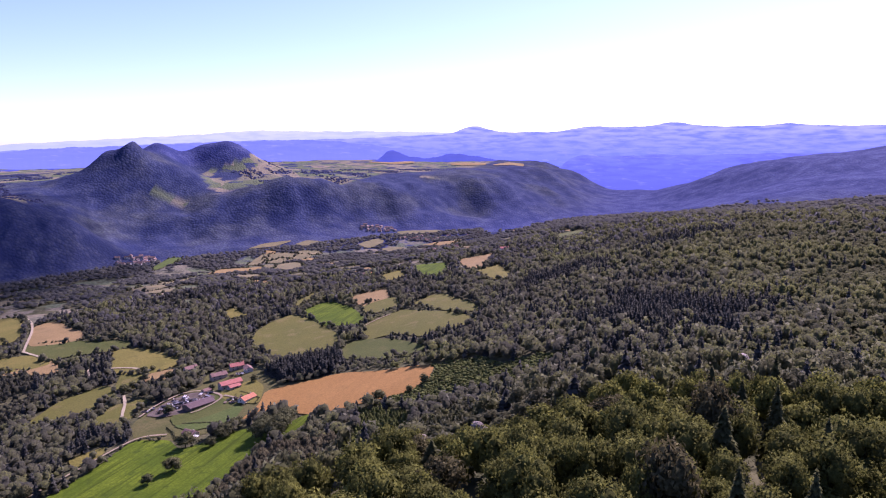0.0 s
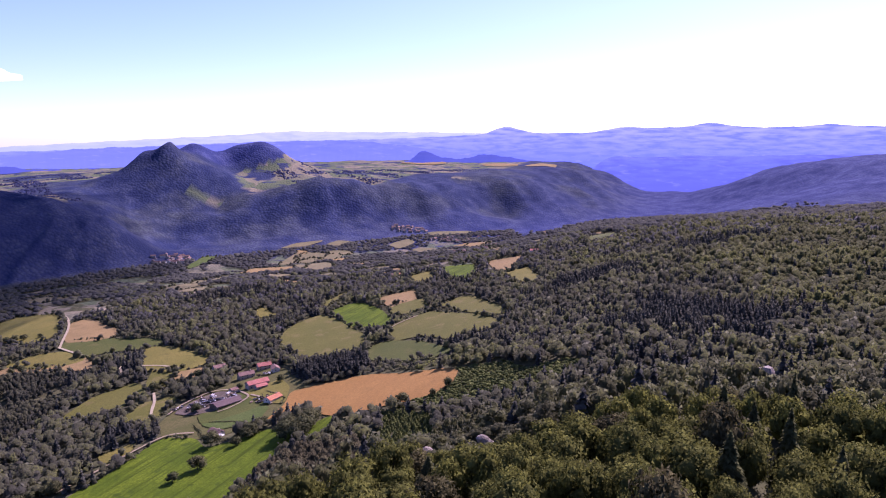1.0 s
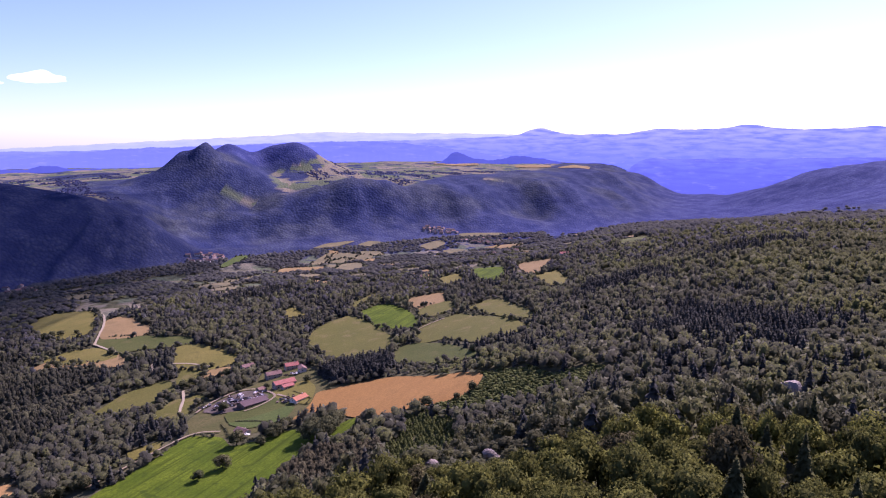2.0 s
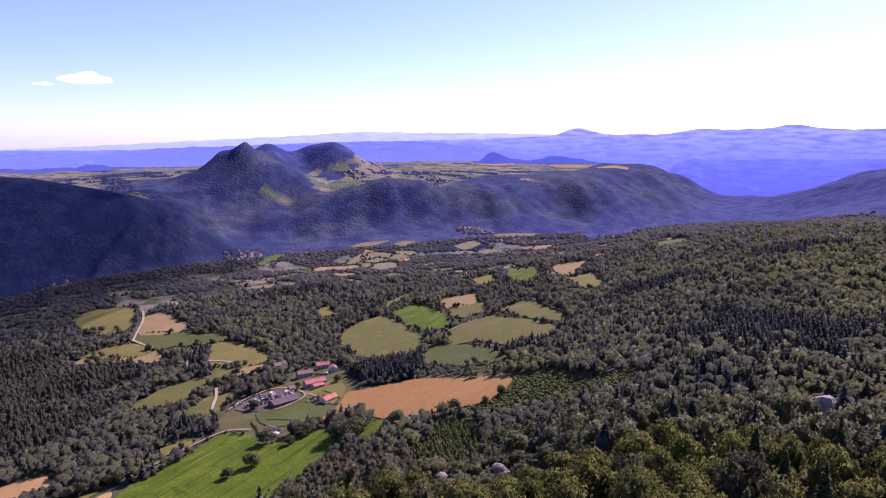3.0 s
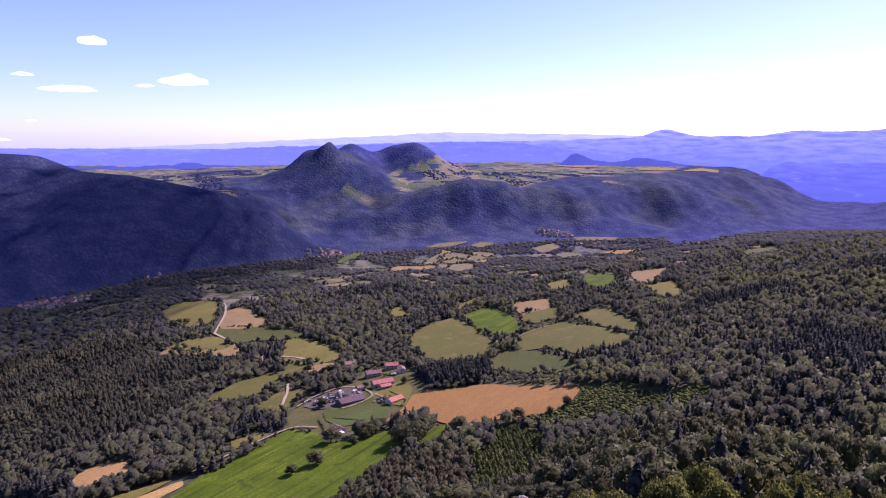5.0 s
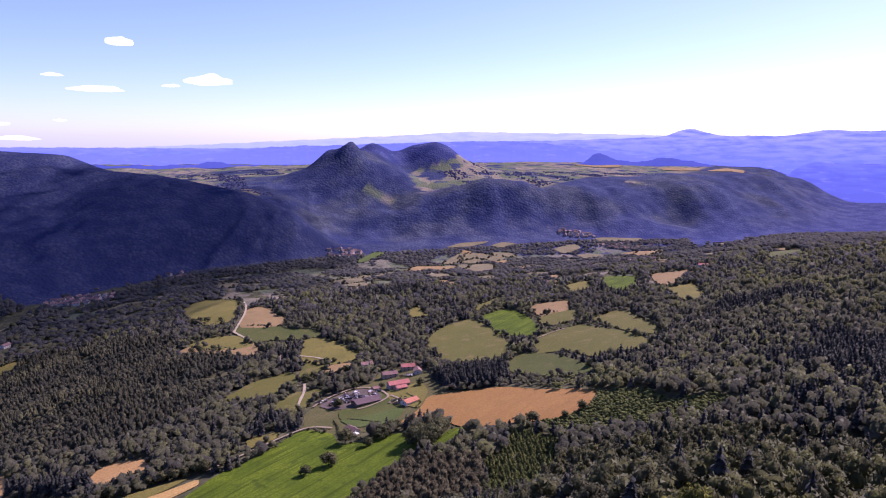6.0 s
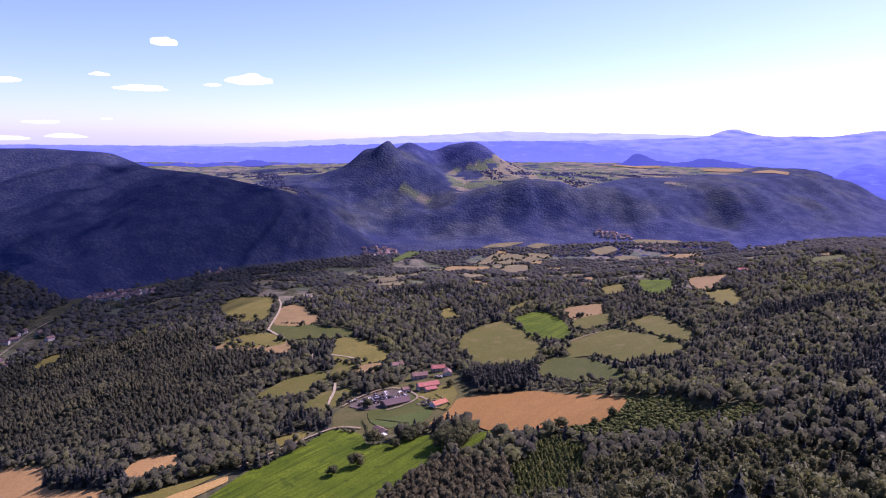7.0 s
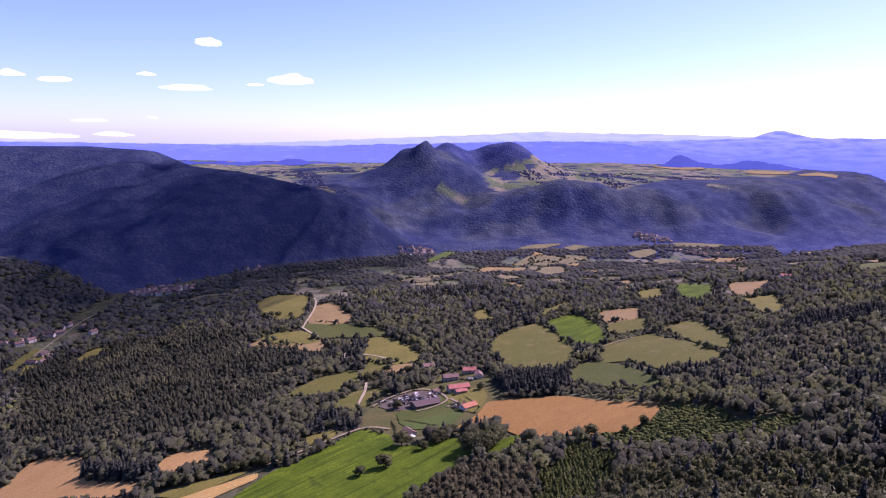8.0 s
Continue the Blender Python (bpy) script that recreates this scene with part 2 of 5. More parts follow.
def thin_cloud(name, clear, glow=0.0):
    """Cloud mist that lets part of the light through; glow is emission added in place of daylight scattered in it far
    off.
    """
    m, nt, bs = node_material(name)
    bs.inputs["Base Color"].default_value = (0.9, 0.9, 0.92, 1)
    bs.inputs["Emission Color"].default_value = (0.97, 0.97, 1.0, 1)
    bs.inputs["Emission Strength"].default_value = glow
    bs.inputs["Roughness"].default_value = 1.0
    tr = nt.nodes.new("ShaderNodeBsdfTransparent")
    mx = nt.nodes.new("ShaderNodeMixShader")
    mx.inputs[0].default_value = clear
    nt.links.new(bs.outputs[0], mx.inputs[1])
    nt.links.new(tr.outputs[0], mx.inputs[2])
    nt.links.new(mx.outputs[0], nt.nodes["Material Output"].inputs[0])
    return m


THIN_CLOUD = thin_cloud("thin_cloud", 0.79)
MIST = thin_cloud("cloud_mist", 0.8, 0.8)
# the core's white is emission too, in place of sunlight on it
CLOUD = distance_material("white_cloud", (0.92, 0.92, 0.95), (1.0, 1.0, 1.0), 1.0, 0, 1)
# haze is put into these emitted blues, ridge by ridge
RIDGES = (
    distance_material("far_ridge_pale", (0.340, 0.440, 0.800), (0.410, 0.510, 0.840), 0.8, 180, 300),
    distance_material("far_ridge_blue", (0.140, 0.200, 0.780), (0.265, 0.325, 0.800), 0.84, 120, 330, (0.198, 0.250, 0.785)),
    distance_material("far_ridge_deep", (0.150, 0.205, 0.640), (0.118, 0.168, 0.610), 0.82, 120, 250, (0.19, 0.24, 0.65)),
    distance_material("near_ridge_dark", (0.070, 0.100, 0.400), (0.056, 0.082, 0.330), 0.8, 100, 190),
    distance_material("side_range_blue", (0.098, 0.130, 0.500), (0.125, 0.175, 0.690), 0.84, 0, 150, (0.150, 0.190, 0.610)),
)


# ---- the lie of the land: heights from named landforms ----
def step(a, b, v):
    k = np.clip((v - a) / (b - a), 0, 1)
    return k * k * (3 - 2 * k)


def softpos(v, w):
    return 0.5 * (v + np.sqrt(v * v + w * w))


def hump(x, y, cx, cy, rx, ry, turn=0.0):
    c, s = math.cos(turn), math.sin(turn)
    u, v = (x - cx) * c + (y - cy) * s, -(x - cx) * s + (y - cy) * c
    return np.exp(-(u / rx) ** 2 - (v / ry) ** 2)


def along(line, x, y):
    """Distance to a line of (x, y, z) points (positive on its right), and the height at the nearest place on it."""
    best = np.full(np.shape(x), 1e9)
    side, high = np.zeros(np.shape(x)), np.zeros(np.shape(x))
    for (ax, ay, az), (bx, by, bz) in zip(line, line[1:]):
        dx, dy = bx - ax, by - ay
        k = np.clip(((x - ax) * dx + (y - ay) * dy) / (dx * dx + dy * dy), 0, 1)
        d = np.hypot(x - ax - k * dx, y - ay - k * dy)
        near = d < best
        best = np.where(near, d, best)
        side = np.where(near, np.sign((x - ax) * dy - (y - ay) * dx), side)
        high = np.where(near, az + k * (bz - az), high)
    return best * np.where(side == 0, 1, side), high


VALLEY = [(-500, -1500, -140), (-760, 250, -122), (-930, 640, -112), (-1090, 900, -106), (-1230, 1160, -100), (-1120, 1600, -94), (-900, 1930, -90),
          (-250, 2480, -84), (330, 2760, -80), (800, 3250, -70), (1150, 4400, -10), (1500, 6500, 0)]
HILL = [(-4200, 1200, 215), (-2700, 1450, 212), (-1990, 1730, 224), (-1775, 1800, 214), (-1660, 1840, 166), (-1500, 1900, 152), (-1240, 1990, 100), (-1090, 2040, 40), (-960, 2090, -66)]


def ripple(x, y, size, seed):
    a, b = seed * 1.7, seed * 2.3
    return (np.sin(x / size + a) * np.cos(y / size * 1.13 + b) + 0.6 * np.sin((x * 0.8 + y * 0.6) / size * 1.9 + b)
            + 0.4 * np.sin((x * 0.55 - y * 0.83) / size * 3.3 + a) + 0.25 * np.sin((x + y * 0.4) / size * 5.9 + 2 * a)) / 2.25


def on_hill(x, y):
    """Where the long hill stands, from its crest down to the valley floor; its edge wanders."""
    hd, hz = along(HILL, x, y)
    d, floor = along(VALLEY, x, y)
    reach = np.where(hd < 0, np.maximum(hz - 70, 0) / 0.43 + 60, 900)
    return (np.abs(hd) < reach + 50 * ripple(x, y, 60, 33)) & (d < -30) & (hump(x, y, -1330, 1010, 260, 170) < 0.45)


def open_patch(x, y):
    """The clearings among the woods on the far part of the bench."""
    d, _ = along(VALLEY, x, y)
    far = np.hypot(x, y)
    edge = -0.14 - 0.5 * step(60, 240, x) - 0.4 * (1 - step(1150, 1350, far))
    return (ripple(x, y, 60, 41) + 0.5 * ripple(x, y, 23, 42) < edge) & (d > 90) & (far > 1130) & (y > 1080) & (far < 2500)


def height(x, y):
    x, y = np.asarray(x, float), np.asarray(y, float)
    far = np.hypot(x, y)
    # the bench with the fields, rising to the wooded slope
    bench = 9 + 0.065 * (x + 200) + 0.128 * softpos(x + 190, 60)
    bench = bench - 0.42 * softpos(bench - 128, 30) - 0.125 * softpos(y - 1280, 160)
    bench = bench - step(950, 1750, far) * (22 * step(350, 700, x) + 18 * step(750, 1150, x))
    bench = bench + 4 * ripple(x, y, 160, 1) + 18 * hump(x, y, 300, 820, 260, 190) + 24 * hump(x, y, 130, 545, 190, 120)
    # the spur under the camera
    crest = 250 - 20 * np.exp(-(y / 95) ** 2) - 0.27 * y - 0.24 * softpos(y - 230, 40) + 0.3 * softpos(y - 420, 60)
    mid = 34 + 0.26 * y
    spur = crest - 0.44 * softpos(mid - 62 - x, 40) - 0.24 * softpos(x - mid - 40, 60) + 2.5 * ripple(x, y, 45, 3)
    spur = spur - 0.4 * softpos(-y - 30, 60)
    # a low cliff along the outcrops, and a wooded knoll below it
    brink = 0.82 * (y - 168) - 0.573 * (x - 7)
    spur = spur - 15 * step(0, 16, brink) * (1 - step(110, 190, brink))
    bench = bench + 19 * hump(x, y, 48, 432, 62, 44) + 14 * hump(x, y, 170, 467, 60, 50)
    near = bench + softpos(spur - bench, 22)
    # the valley and its far side
    d, floor = along(VALLEY, x, y)
    dr, dl = softpos(d - 70, 30), softpos(-d - 50, 30)
    rise = 1 - np.exp(-(np.maximum(dr, 0) / 230) ** 1.6)
    right = floor + (near - floor) * rise
    right = right + (215 * hump(x, y, 2450, 3600, 1450, 900, 0.6) * step(60, 900, d) + 135 * hump(x, y, 1460, 3700, 420, 520) * step(0, 320, d)) * step(1900, 3000, far) + (24 * ripple(x, y, 170, 15) + 7 * ripple(x, y, 55, 16)) * step(1800, 2500, far) * rise
    table = 84 - 75 * hump(x, y, -1750, 850, 620, 480) + 0.026 * softpos(far - 2650, 200) - 40 * step(-1500, -2500, x) + 9 * ripple(x, y, 260, 5) + 5 * ripple(x, y, 90, 6)
    left = floor + (table - floor) * (1 - np.exp(-(np.maximum(dl, 0) / 300) ** 1.6))
    gully = (ripple(x, y, 150, 8) * 30 + ripple(x, y, 70, 7) * 10 + ripple(x, y, 31, 4) * 3) * step(60, 250, -d) * (1 - step(420, 700, -d))
    left = left + gully
    hd, hz = along(HILL, x, y)
    ridge = hz - 0.43 * softpos(np.abs(hd) - 30, 60) + 10 * ripple(x, y, 130, 9) * step(60, 300, np.abs(hd))
    left = left + softpos(ridge - left, 24) * step(0, 160, -d)
    peak = np.maximum(0, 1 - np.hypot((x + 1195) / 300, (y - 2690) / 300))
    left = left + 122 * peak ** 1.1 + 36 * hump(x, y, -1195, 2690, 40, 60) + 32 * hump(x, y, -1285, 2665, 48, 90) + 16 * hump(x, y, -1090, 2740, 150, 120) + 7 * ripple(x, y, 44, 23) * hump(x, y, -1195, 2690, 240, 240)
    left = left + 131 * hump(x, y, -1205, 2985, 105, 140) + 106 * np.exp(-np.hypot((x + 1030) / 150, (y - 3190) / 140) ** 3) + 34 * hump(x, y, -885, 3240, 170, 130) + 32 * hump(x, y, -930, 3160, 380, 260)
    left = left + 14 * hump(x, y, -1200, 2700, 420, 330) - 80 * hump(x, y, -985, 2400, 230, 260, 0.35) * step(40, 200, -d) + 26 * hump(x, y, -900, 2400, 120, 60)
    left = left + 70 * hump(x, y, -520, 2710, 260, 135, 0.45) * step(60, 260, -d) - 40 * hump(x, y, 80, 3000, 110, 200, 0.4) * step(60, 260, -d)
    land = np.where(d > 0, right, left)
    return land


# ---- the ground: one sheet to the horizon ----
def graded(lo, hi, fine, far_lo, far_hi, grow=1.055, tops=(44, 44)):
    mid = list(np.arange(lo, hi + 0.1, fine))
    for sign, end in ((-1, far_lo), (1, far_hi)):
        v, s, side = (mid[0] if sign < 0 else mid[-1]), fine, []
        while sign * (end - v) > 0:
            s = min(s * grow, tops[sign > 0])
            v += sign * s
            side.append(v)
        mid = side[::-1] + mid if sign < 0 else mid + side
    return np.array(mid)


GX = graded(-1160, 620, 8.0, -5600, 5600, tops=(44, 60))
GY = graded(-60, 1500, 8.0, -5000, 6200, tops=(180, 40))
MX, MY = np.meshgrid(GX, GY)
GZ = height(MX, MY)


def ground(x, y):
    """The height of the sheet itself, on its triangles."""
    x, y = np.asarray(x, float), np.asarray(y, float)
    i = np.clip(np.searchsorted(GX, x) - 1, 0, len(GX) - 2)
    j = np.clip(np.searchsorted(GY, y) - 1, 0, len(GY) - 2)
    u, v = (x - GX[i]) / (GX[i + 1] - GX[i]), (y - GY[j]) / (GY[j + 1] - GY[j])
    a, b, c, d = GZ[j, i], GZ[j, i + 1], GZ[j + 1, i + 1], GZ[j + 1, i]
    return np.where(u > v, a + u * (b - a) + v * (c - b), a + v * (d - a) + u * (c - d))


def mesh_from(name, verts, faces, material, smooth=False, tone=None, normals=None):
    """One mesh from arrays of vertices (n x 3) and triangles or quads (n x 3 or 4)."""
    me = bpy.data.meshes.new(name)
    verts, faces = np.asarray(verts, np.float32), np.asarray(faces, np.int32)
    k = faces.shape[1]
    me.vertices.add(len(verts))
    me.vertices.foreach_set("co", verts.ravel())
    me.loops.add(faces.size)
    me.loops.foreach_set("vertex_index", faces.ravel())
    me.polygons.add(len(faces))
    me.polygons.foreach_set("loop_start", np.arange(0, faces.size, k, dtype=np.int32))
    me.polygons.foreach_set("loop_total", np.full(len(faces), k, np.int32))
    me.polygons.foreach_set("use_smooth", np.full(len(faces), smooth))
    if tone is not None:
        me.attributes.new("tone", "FLOAT", "POINT").data.foreach_set("value", np.asarray(tone, np.float32))
    me.materials.append(material)
    me.update(calc_edges=True)
    if normals is not None:
        me.normals_split_custom_set_from_vertices(np.asarray(normals, np.float32))
    return me


def upland_open(x, y, z):
    """The pastures of the plateau behind the wooded scarp, and a few shelves in the woods."""
    d, _ = along(VALLEY, x, y)
    rim = 430 + 330 * step(-450, -260, x) + 90 * hump(x, y, -850, 2740, 150, 130)
    table = step(0, 60, -d - rim) * step(2250, 2500, np.hypot(x, y)) * (z < 200) * (ripple(x, y, 210, 12) + 0.3 * ripple(x, y, 60, 13) > -0.42)
    peaks = hump(x, y, -1230, 2660, 300, 330) + hump(x, y, -1205, 2985, 130, 150) + hump(x, y, -1025, 3190, 160, 140) + 0.9 * hump(x, y, -1330, 2420, 330, 150) + 0.7 * hump(x, y, -1000, 2570, 140, 120)
    table = np.where((peaks > 0.42) | on_hill(x, y), 0, table)
    shelf = hump(x, y, -1005, 2540, 84, 28) + hump(x, y, -1249, 2409, 60, 20) + hump(x, y, -60, 3270, 60, 40) + hump(x, y, -1525, 1105, 45, 35)
    return np.where(shelf > 0.5, 1.0, table)


def make_ground():
    nx, ny = len(GX), len(GY)
    verts = np.stack([MX.ravel(), MY.ravel(), GZ.ravel()], -1)
    i, j = np.meshgrid(np.arange(nx - 1), np.arange(ny - 1))
    a = (j * nx + i).ravel()
    tris = np.concatenate([np.stack([a, a + 1, a + nx + 1], -1), np.stack([a, a + nx + 1, a + nx], -1)])
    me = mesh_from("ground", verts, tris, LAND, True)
    x, y = MX.ravel(), MY.ravel()
    far = np.hypot(x, y)
    d, _ = along(VALLEY, x, y)
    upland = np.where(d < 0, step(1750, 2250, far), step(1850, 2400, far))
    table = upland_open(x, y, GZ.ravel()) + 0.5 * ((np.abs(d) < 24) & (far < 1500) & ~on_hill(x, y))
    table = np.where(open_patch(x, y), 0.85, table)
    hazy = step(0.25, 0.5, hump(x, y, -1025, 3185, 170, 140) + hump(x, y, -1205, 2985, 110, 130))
    # third channel: blue tint in place of haze, growing with distance
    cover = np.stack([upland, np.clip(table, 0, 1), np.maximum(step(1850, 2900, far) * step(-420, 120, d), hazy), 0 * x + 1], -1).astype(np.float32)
    me.color_attributes.new("cover", "FLOAT_COLOR", "POINT").data.foreach_set("color", cover.ravel())
    # marks the long hill for the deep blue canopy imitating haze and shade
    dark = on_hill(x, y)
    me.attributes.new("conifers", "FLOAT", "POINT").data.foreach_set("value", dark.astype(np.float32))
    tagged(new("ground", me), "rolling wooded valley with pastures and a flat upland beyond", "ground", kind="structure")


make_ground()

# ---- fields, laid on the ground ----
FIELDS = (
    ("wheat_field", "wheat", [(-181, 580), (-171, 617), (-175, 654), (-151, 659), (-100, 662), (-58, 636), (-23, 622), (-8, 602), (-13, 566), (-28, 547), (-53, 550), (-74, 553), (-106, 554), (-128, 571), (-145, 596), (-166, 592)]),
    ("pasture", "pasture", [(-248, 866), (-251, 907), (-243, 945), (-219, 989), (-177, 938), (-141, 871), (-128, 837), (-129, 793), (-137, 780), (-197, 790), (-225, 833)]),
    ("hay_field", "lush", [(-212, 994), (-191, 1046), (-169, 1043), (-132, 980), (-105, 914), (-108, 884), (-158, 907)]),
    ("pasture", "pasture", [(-91, 789), (-102, 863), (-82, 882), (-52, 906), (-26, 873), (10, 825), (45, 759), (22, 752), (-12, 758), (-20, 739), (-56, 791)]),
    ("pasture", "meadow", [(-117, 745), (-110, 787), (-91, 786), (-56, 753), (-20, 707), (-20, 683), (-52, 687), (-109, 726)]),
    ("stubble_field", "stubble", [(-147, 1051), (-125, 1076), (-89, 1078), (-77, 1024), (-106, 1006), (-119, 991)]),
    ("pasture", "pasture", [(-121, 981), (-93, 1000), (-67, 999), (-56, 954), (-90, 928), (-110, 946)]),
    ("pasture", "pasture", [(-43, 930), (-21, 967), (2, 966), (21, 905), (48, 843), (45, 811), (9, 845)]),
    ("hay_field", "lush", [(-56, 1298), (9, 1257), (8, 1170), (-14, 1144), (-39, 1194)]),
    ("stubble_field", "stubble", [(27, 1274), (76, 1252), (96, 1254), (64, 1150), (40, 1156)]),
    ("pasture", "dry", [(46, 1095), (92, 1128), (105, 1021), (90, 978), (69, 1035)]),
    ("stubble_field", "stubble", [(-407, 1393), (-366, 1386), (-320, 1269), (-356, 1282)]),
    ("pasture", "dry", [(-339, 1036), (-340, 1082), (-293, 1034), (-315, 1015)]),
    ("stubble_field", "stubble", [(-604, 1747), (-612, 1866), (-485, 1898), (-472, 1761), (-566, 1696)]),
    ("pasture", "dry", [(-441, 1747), (-469, 1945), (-407, 1972), (-328, 1641), (-373, 1588)]),
    ("pasture", "dry", [(-562, 1942), (-556, 2118), (-535, 2129), (-517, 1927)]),
    ("pasture", "meadow", [(-629, 2196), (-601, 2284), (-508, 2364), (-553, 2252)]),
    ("pasture", "lush2", [(-801, 1864), (-818, 2041), (-778, 2054), (-768, 1991), (-778, 1866)]),
    ("pasture", "dry", [(-64, 1458), (-41, 1564), (-7, 1893), (-15, 1503), (-37, 1443)]),
    ("pasture", "dry", [(-178, 2590), (0, 2647), (-24, 2569), (-158, 2523)]),
    ("pasture", "pasture", [(-5, 1717), (34, 1850), (69, 1687), (46, 1523)]),
    ("pasture", "pasture", [(-288, 2314), (-233, 2442), (-198, 2377), (-245, 2263)]),
    ("pasture", "dry", [(-120, 1240), (-77, 1269), (-62, 1213), (-99, 1185)]),
    ("pasture", "pasture", [(-244, 1096), (-214, 1163), (-203, 1133), (-226, 1062)]),
    ("pasture", "dry", [(-800, 1084), (-812, 1135), (-795, 1167), (-708, 1147), (-650, 1045), (-639, 1002), (-660, 983), (-725, 1013)]),
    ("stubble_field", "stubble", [(-595, 959), (-644, 1062), (-618, 1076), (-534, 1009), (-520, 970), (-553, 956)]),
    ("pasture", "meadow", [(-573, 915), (-585, 953), (-527, 948), (-439, 938), (-417, 900), (-436, 886), (-490, 889), (-520, 874)]),
    ("pasture", "dry", [(-436, 886), (-384, 865), (-329, 836), (-315, 809), (-339, 777), (-393, 788), (-412, 835)]),
    ("pasture", "dry", [(-618, 862), (-598, 898), (-550, 897), (-503, 864), (-519, 845), (-559, 845)]),
    ("stubble_field", "stubble", [(-616, 820), (-610, 859), (-559, 845), (-519, 845), (-501, 861), (-456, 822), (-495, 816), (-536, 828)]),
    ("pasture", "pasture", [(-416, 655), (-405, 702), (-372, 740), (-348, 708), (-356, 673), (-376, 658)]),
    ("pasture", "pasture", [(-336, 627), (-337, 665), (-316, 678), (-297, 682), (-297, 620)]),
    ("pasture", "pasture", [(-361, 731), (-372, 772), (-338, 774), (-331, 719)]),
    ("stubble_field", "stubble", [(-342, 747), (-335, 768), (-308, 773), (-307, 750)]),
    ("hay_field", "lush", [(-302, 411), (-302, 444), (-299, 476), (-281, 514), (-268, 570), (-234, 563), (-216, 538), (-195, 547), (-173, 562), (-152, 558), (-137, 532), (-149, 502), (-164, 455), (-166, 433)]),
    ("hay_field", "lush", [(-134, 525), (-126, 555), (-110, 560), (-107, 539), (-122, 518)]),
    ("meadow", "lush2", [(-244, 592), (-224, 627), (-186, 621), (-187, 593), (-221, 582)]),
    ("meadow", "dry", [(-314, 547), (-288, 564), (-284, 544), (-298, 525)]),
    ("stubble_field", "stubble", [(50, 4050), (150, 4040), (250, 4075), (255, 4190), (140, 4210), (45, 4180)]),
    ("stubble_field", "stubble", [(300, 3985), (400, 4060), (480, 4190), (500, 4290), (390, 4280), (290, 4110)]),
    ("stubble_field", "stubble", [(-440, 4100), (-340, 4090), (-170, 4180), (-180, 4290), (-420, 4280)]),
    ("wheat_field", "ripe", [(-581, 412), (-614, 468), (-636, 509), (-551, 503), (-518, 475), (-483, 453), (-411, 448), (-412, 428), (-469, 419), (-506, 404)]),
    ("wheat_field", "ripe", [(-416, 461), (-428, 494), (-411, 505), (-385, 505), (-368, 492), (-388, 473), (-393, 458)]),
    ("stubble_field", "gold", [(-350, 420), (-325, 450), (-310, 471), (-302, 462), (-313, 437), (-319, 421)]),
    ("pasture", "dry", [(-375, 422), (-356, 446), (-317, 477), (-326, 452), (-345, 422)]),
    ("pasture", "pasture", [(-1034, 742), (-1069, 827), (-1053, 836), (-1015, 747)]),
    ("pasture", "dry", [(-1000, 746), (-1033, 800), (-1026, 837), (-984, 764)]),
    ("pasture", "dry", [(-953, 790), (-978, 865), (-949, 905), (-946, 838)]),
    ("pasture", "dry", [(-1048, 1160), (-1039, 1227), (-963, 1221), (-998, 1164)]),
    ("pasture", "pasture", [(-969, 1403), (-958, 1483), (-860, 1422), (-862, 1321)]),
    ("pasture", "meadow", [(-259, 626), (-243, 675), (-196, 672), (-185, 643), (-214, 622), (-243, 598)]),
    ("pasture", "dry", [(-227, 669), (-199, 704), (-179, 671), (-175, 627), (-213, 651)]),
)
ROADS = (
    ("track", 3.5, [(-572, 915), (-593, 959), (-619, 1016), (-654, 1076), (-687, 1118)]),
    ("track", 3.5, [(-573, 915), (-543, 891), (-514, 869)]),
    ("track", 3, [(-338, 774), (-369, 789), (-397, 794)]),
    ("track", 3, [(-405, 768), (-423, 794), (-420, 804)]),
    ("track", 3, [(-303, 622), (-314, 650), (-320, 668), (-334, 695)]),
    ("road", 2.4, [(-311, 484), (-299, 507), (-289, 527), (-279, 549), (-265, 575), (-240, 573)]),
    ("road", 2.4, [(-287, 625), (-285, 646), (-279, 666), (-266, 688), (-245, 686), (-218, 662), (-220, 644), (-230, 626), (-237, 621)]),
    ("road", 2.6, [(-218, 662), (-201, 648), (-186, 626)]),
    ("road", 2.4, [(-124, 773), (-116, 815), (-95, 861), (-69, 887)]),
    ("road", 2.4, [(-1033, 800), (-1092, 900), (-1158, 1016), (-1151, 1094), (-1135, 1206), (-1054, 1341)]),
)
FIELD_WORDS = {
    "wheat": "ripe orange-gold wheat field, even and flat", "ripe": "pale tan ripe wheat field among woods", "stubble": "mown pinkish-tan stubble field between hedges",
    "pasture": "olive-green grazed pasture edged by trees", "dry": "sun-dried yellowish pasture among trees",
    "meadow": "dull green meadow bordered by hedgerows", "lush": "vivid green hay field with mowing lines",
    "tan": "tan and green far paddock between hedges, dulled for haze", "lush2": "fresh green paddock beside the houses", "gold": "strip of mown golden wheat with swath lines", "yard": "worn grass and bare earth round the farm"}
HAMLET = [(-290, 610), (-275, 680), (-255, 705), (-265, 745), (-230, 765), (-205, 745), (-190, 715), (-160, 670), (-172, 625), (-170, 590), (-215, 560), (-262, 560)]


def rounded(poly, times=2):
    for _ in range(times):
        poly = [q for a, b in zip(poly, poly[1:] + poly[:1])
                for q in ((0.85 * a[0] + 0.15 * b[0], 0.85 * a[1] + 0.15 * b[1]), (0.15 * a[0] + 0.85 * b[0], 0.15 * a[1] + 0.85 * b[1]))]
    return poly


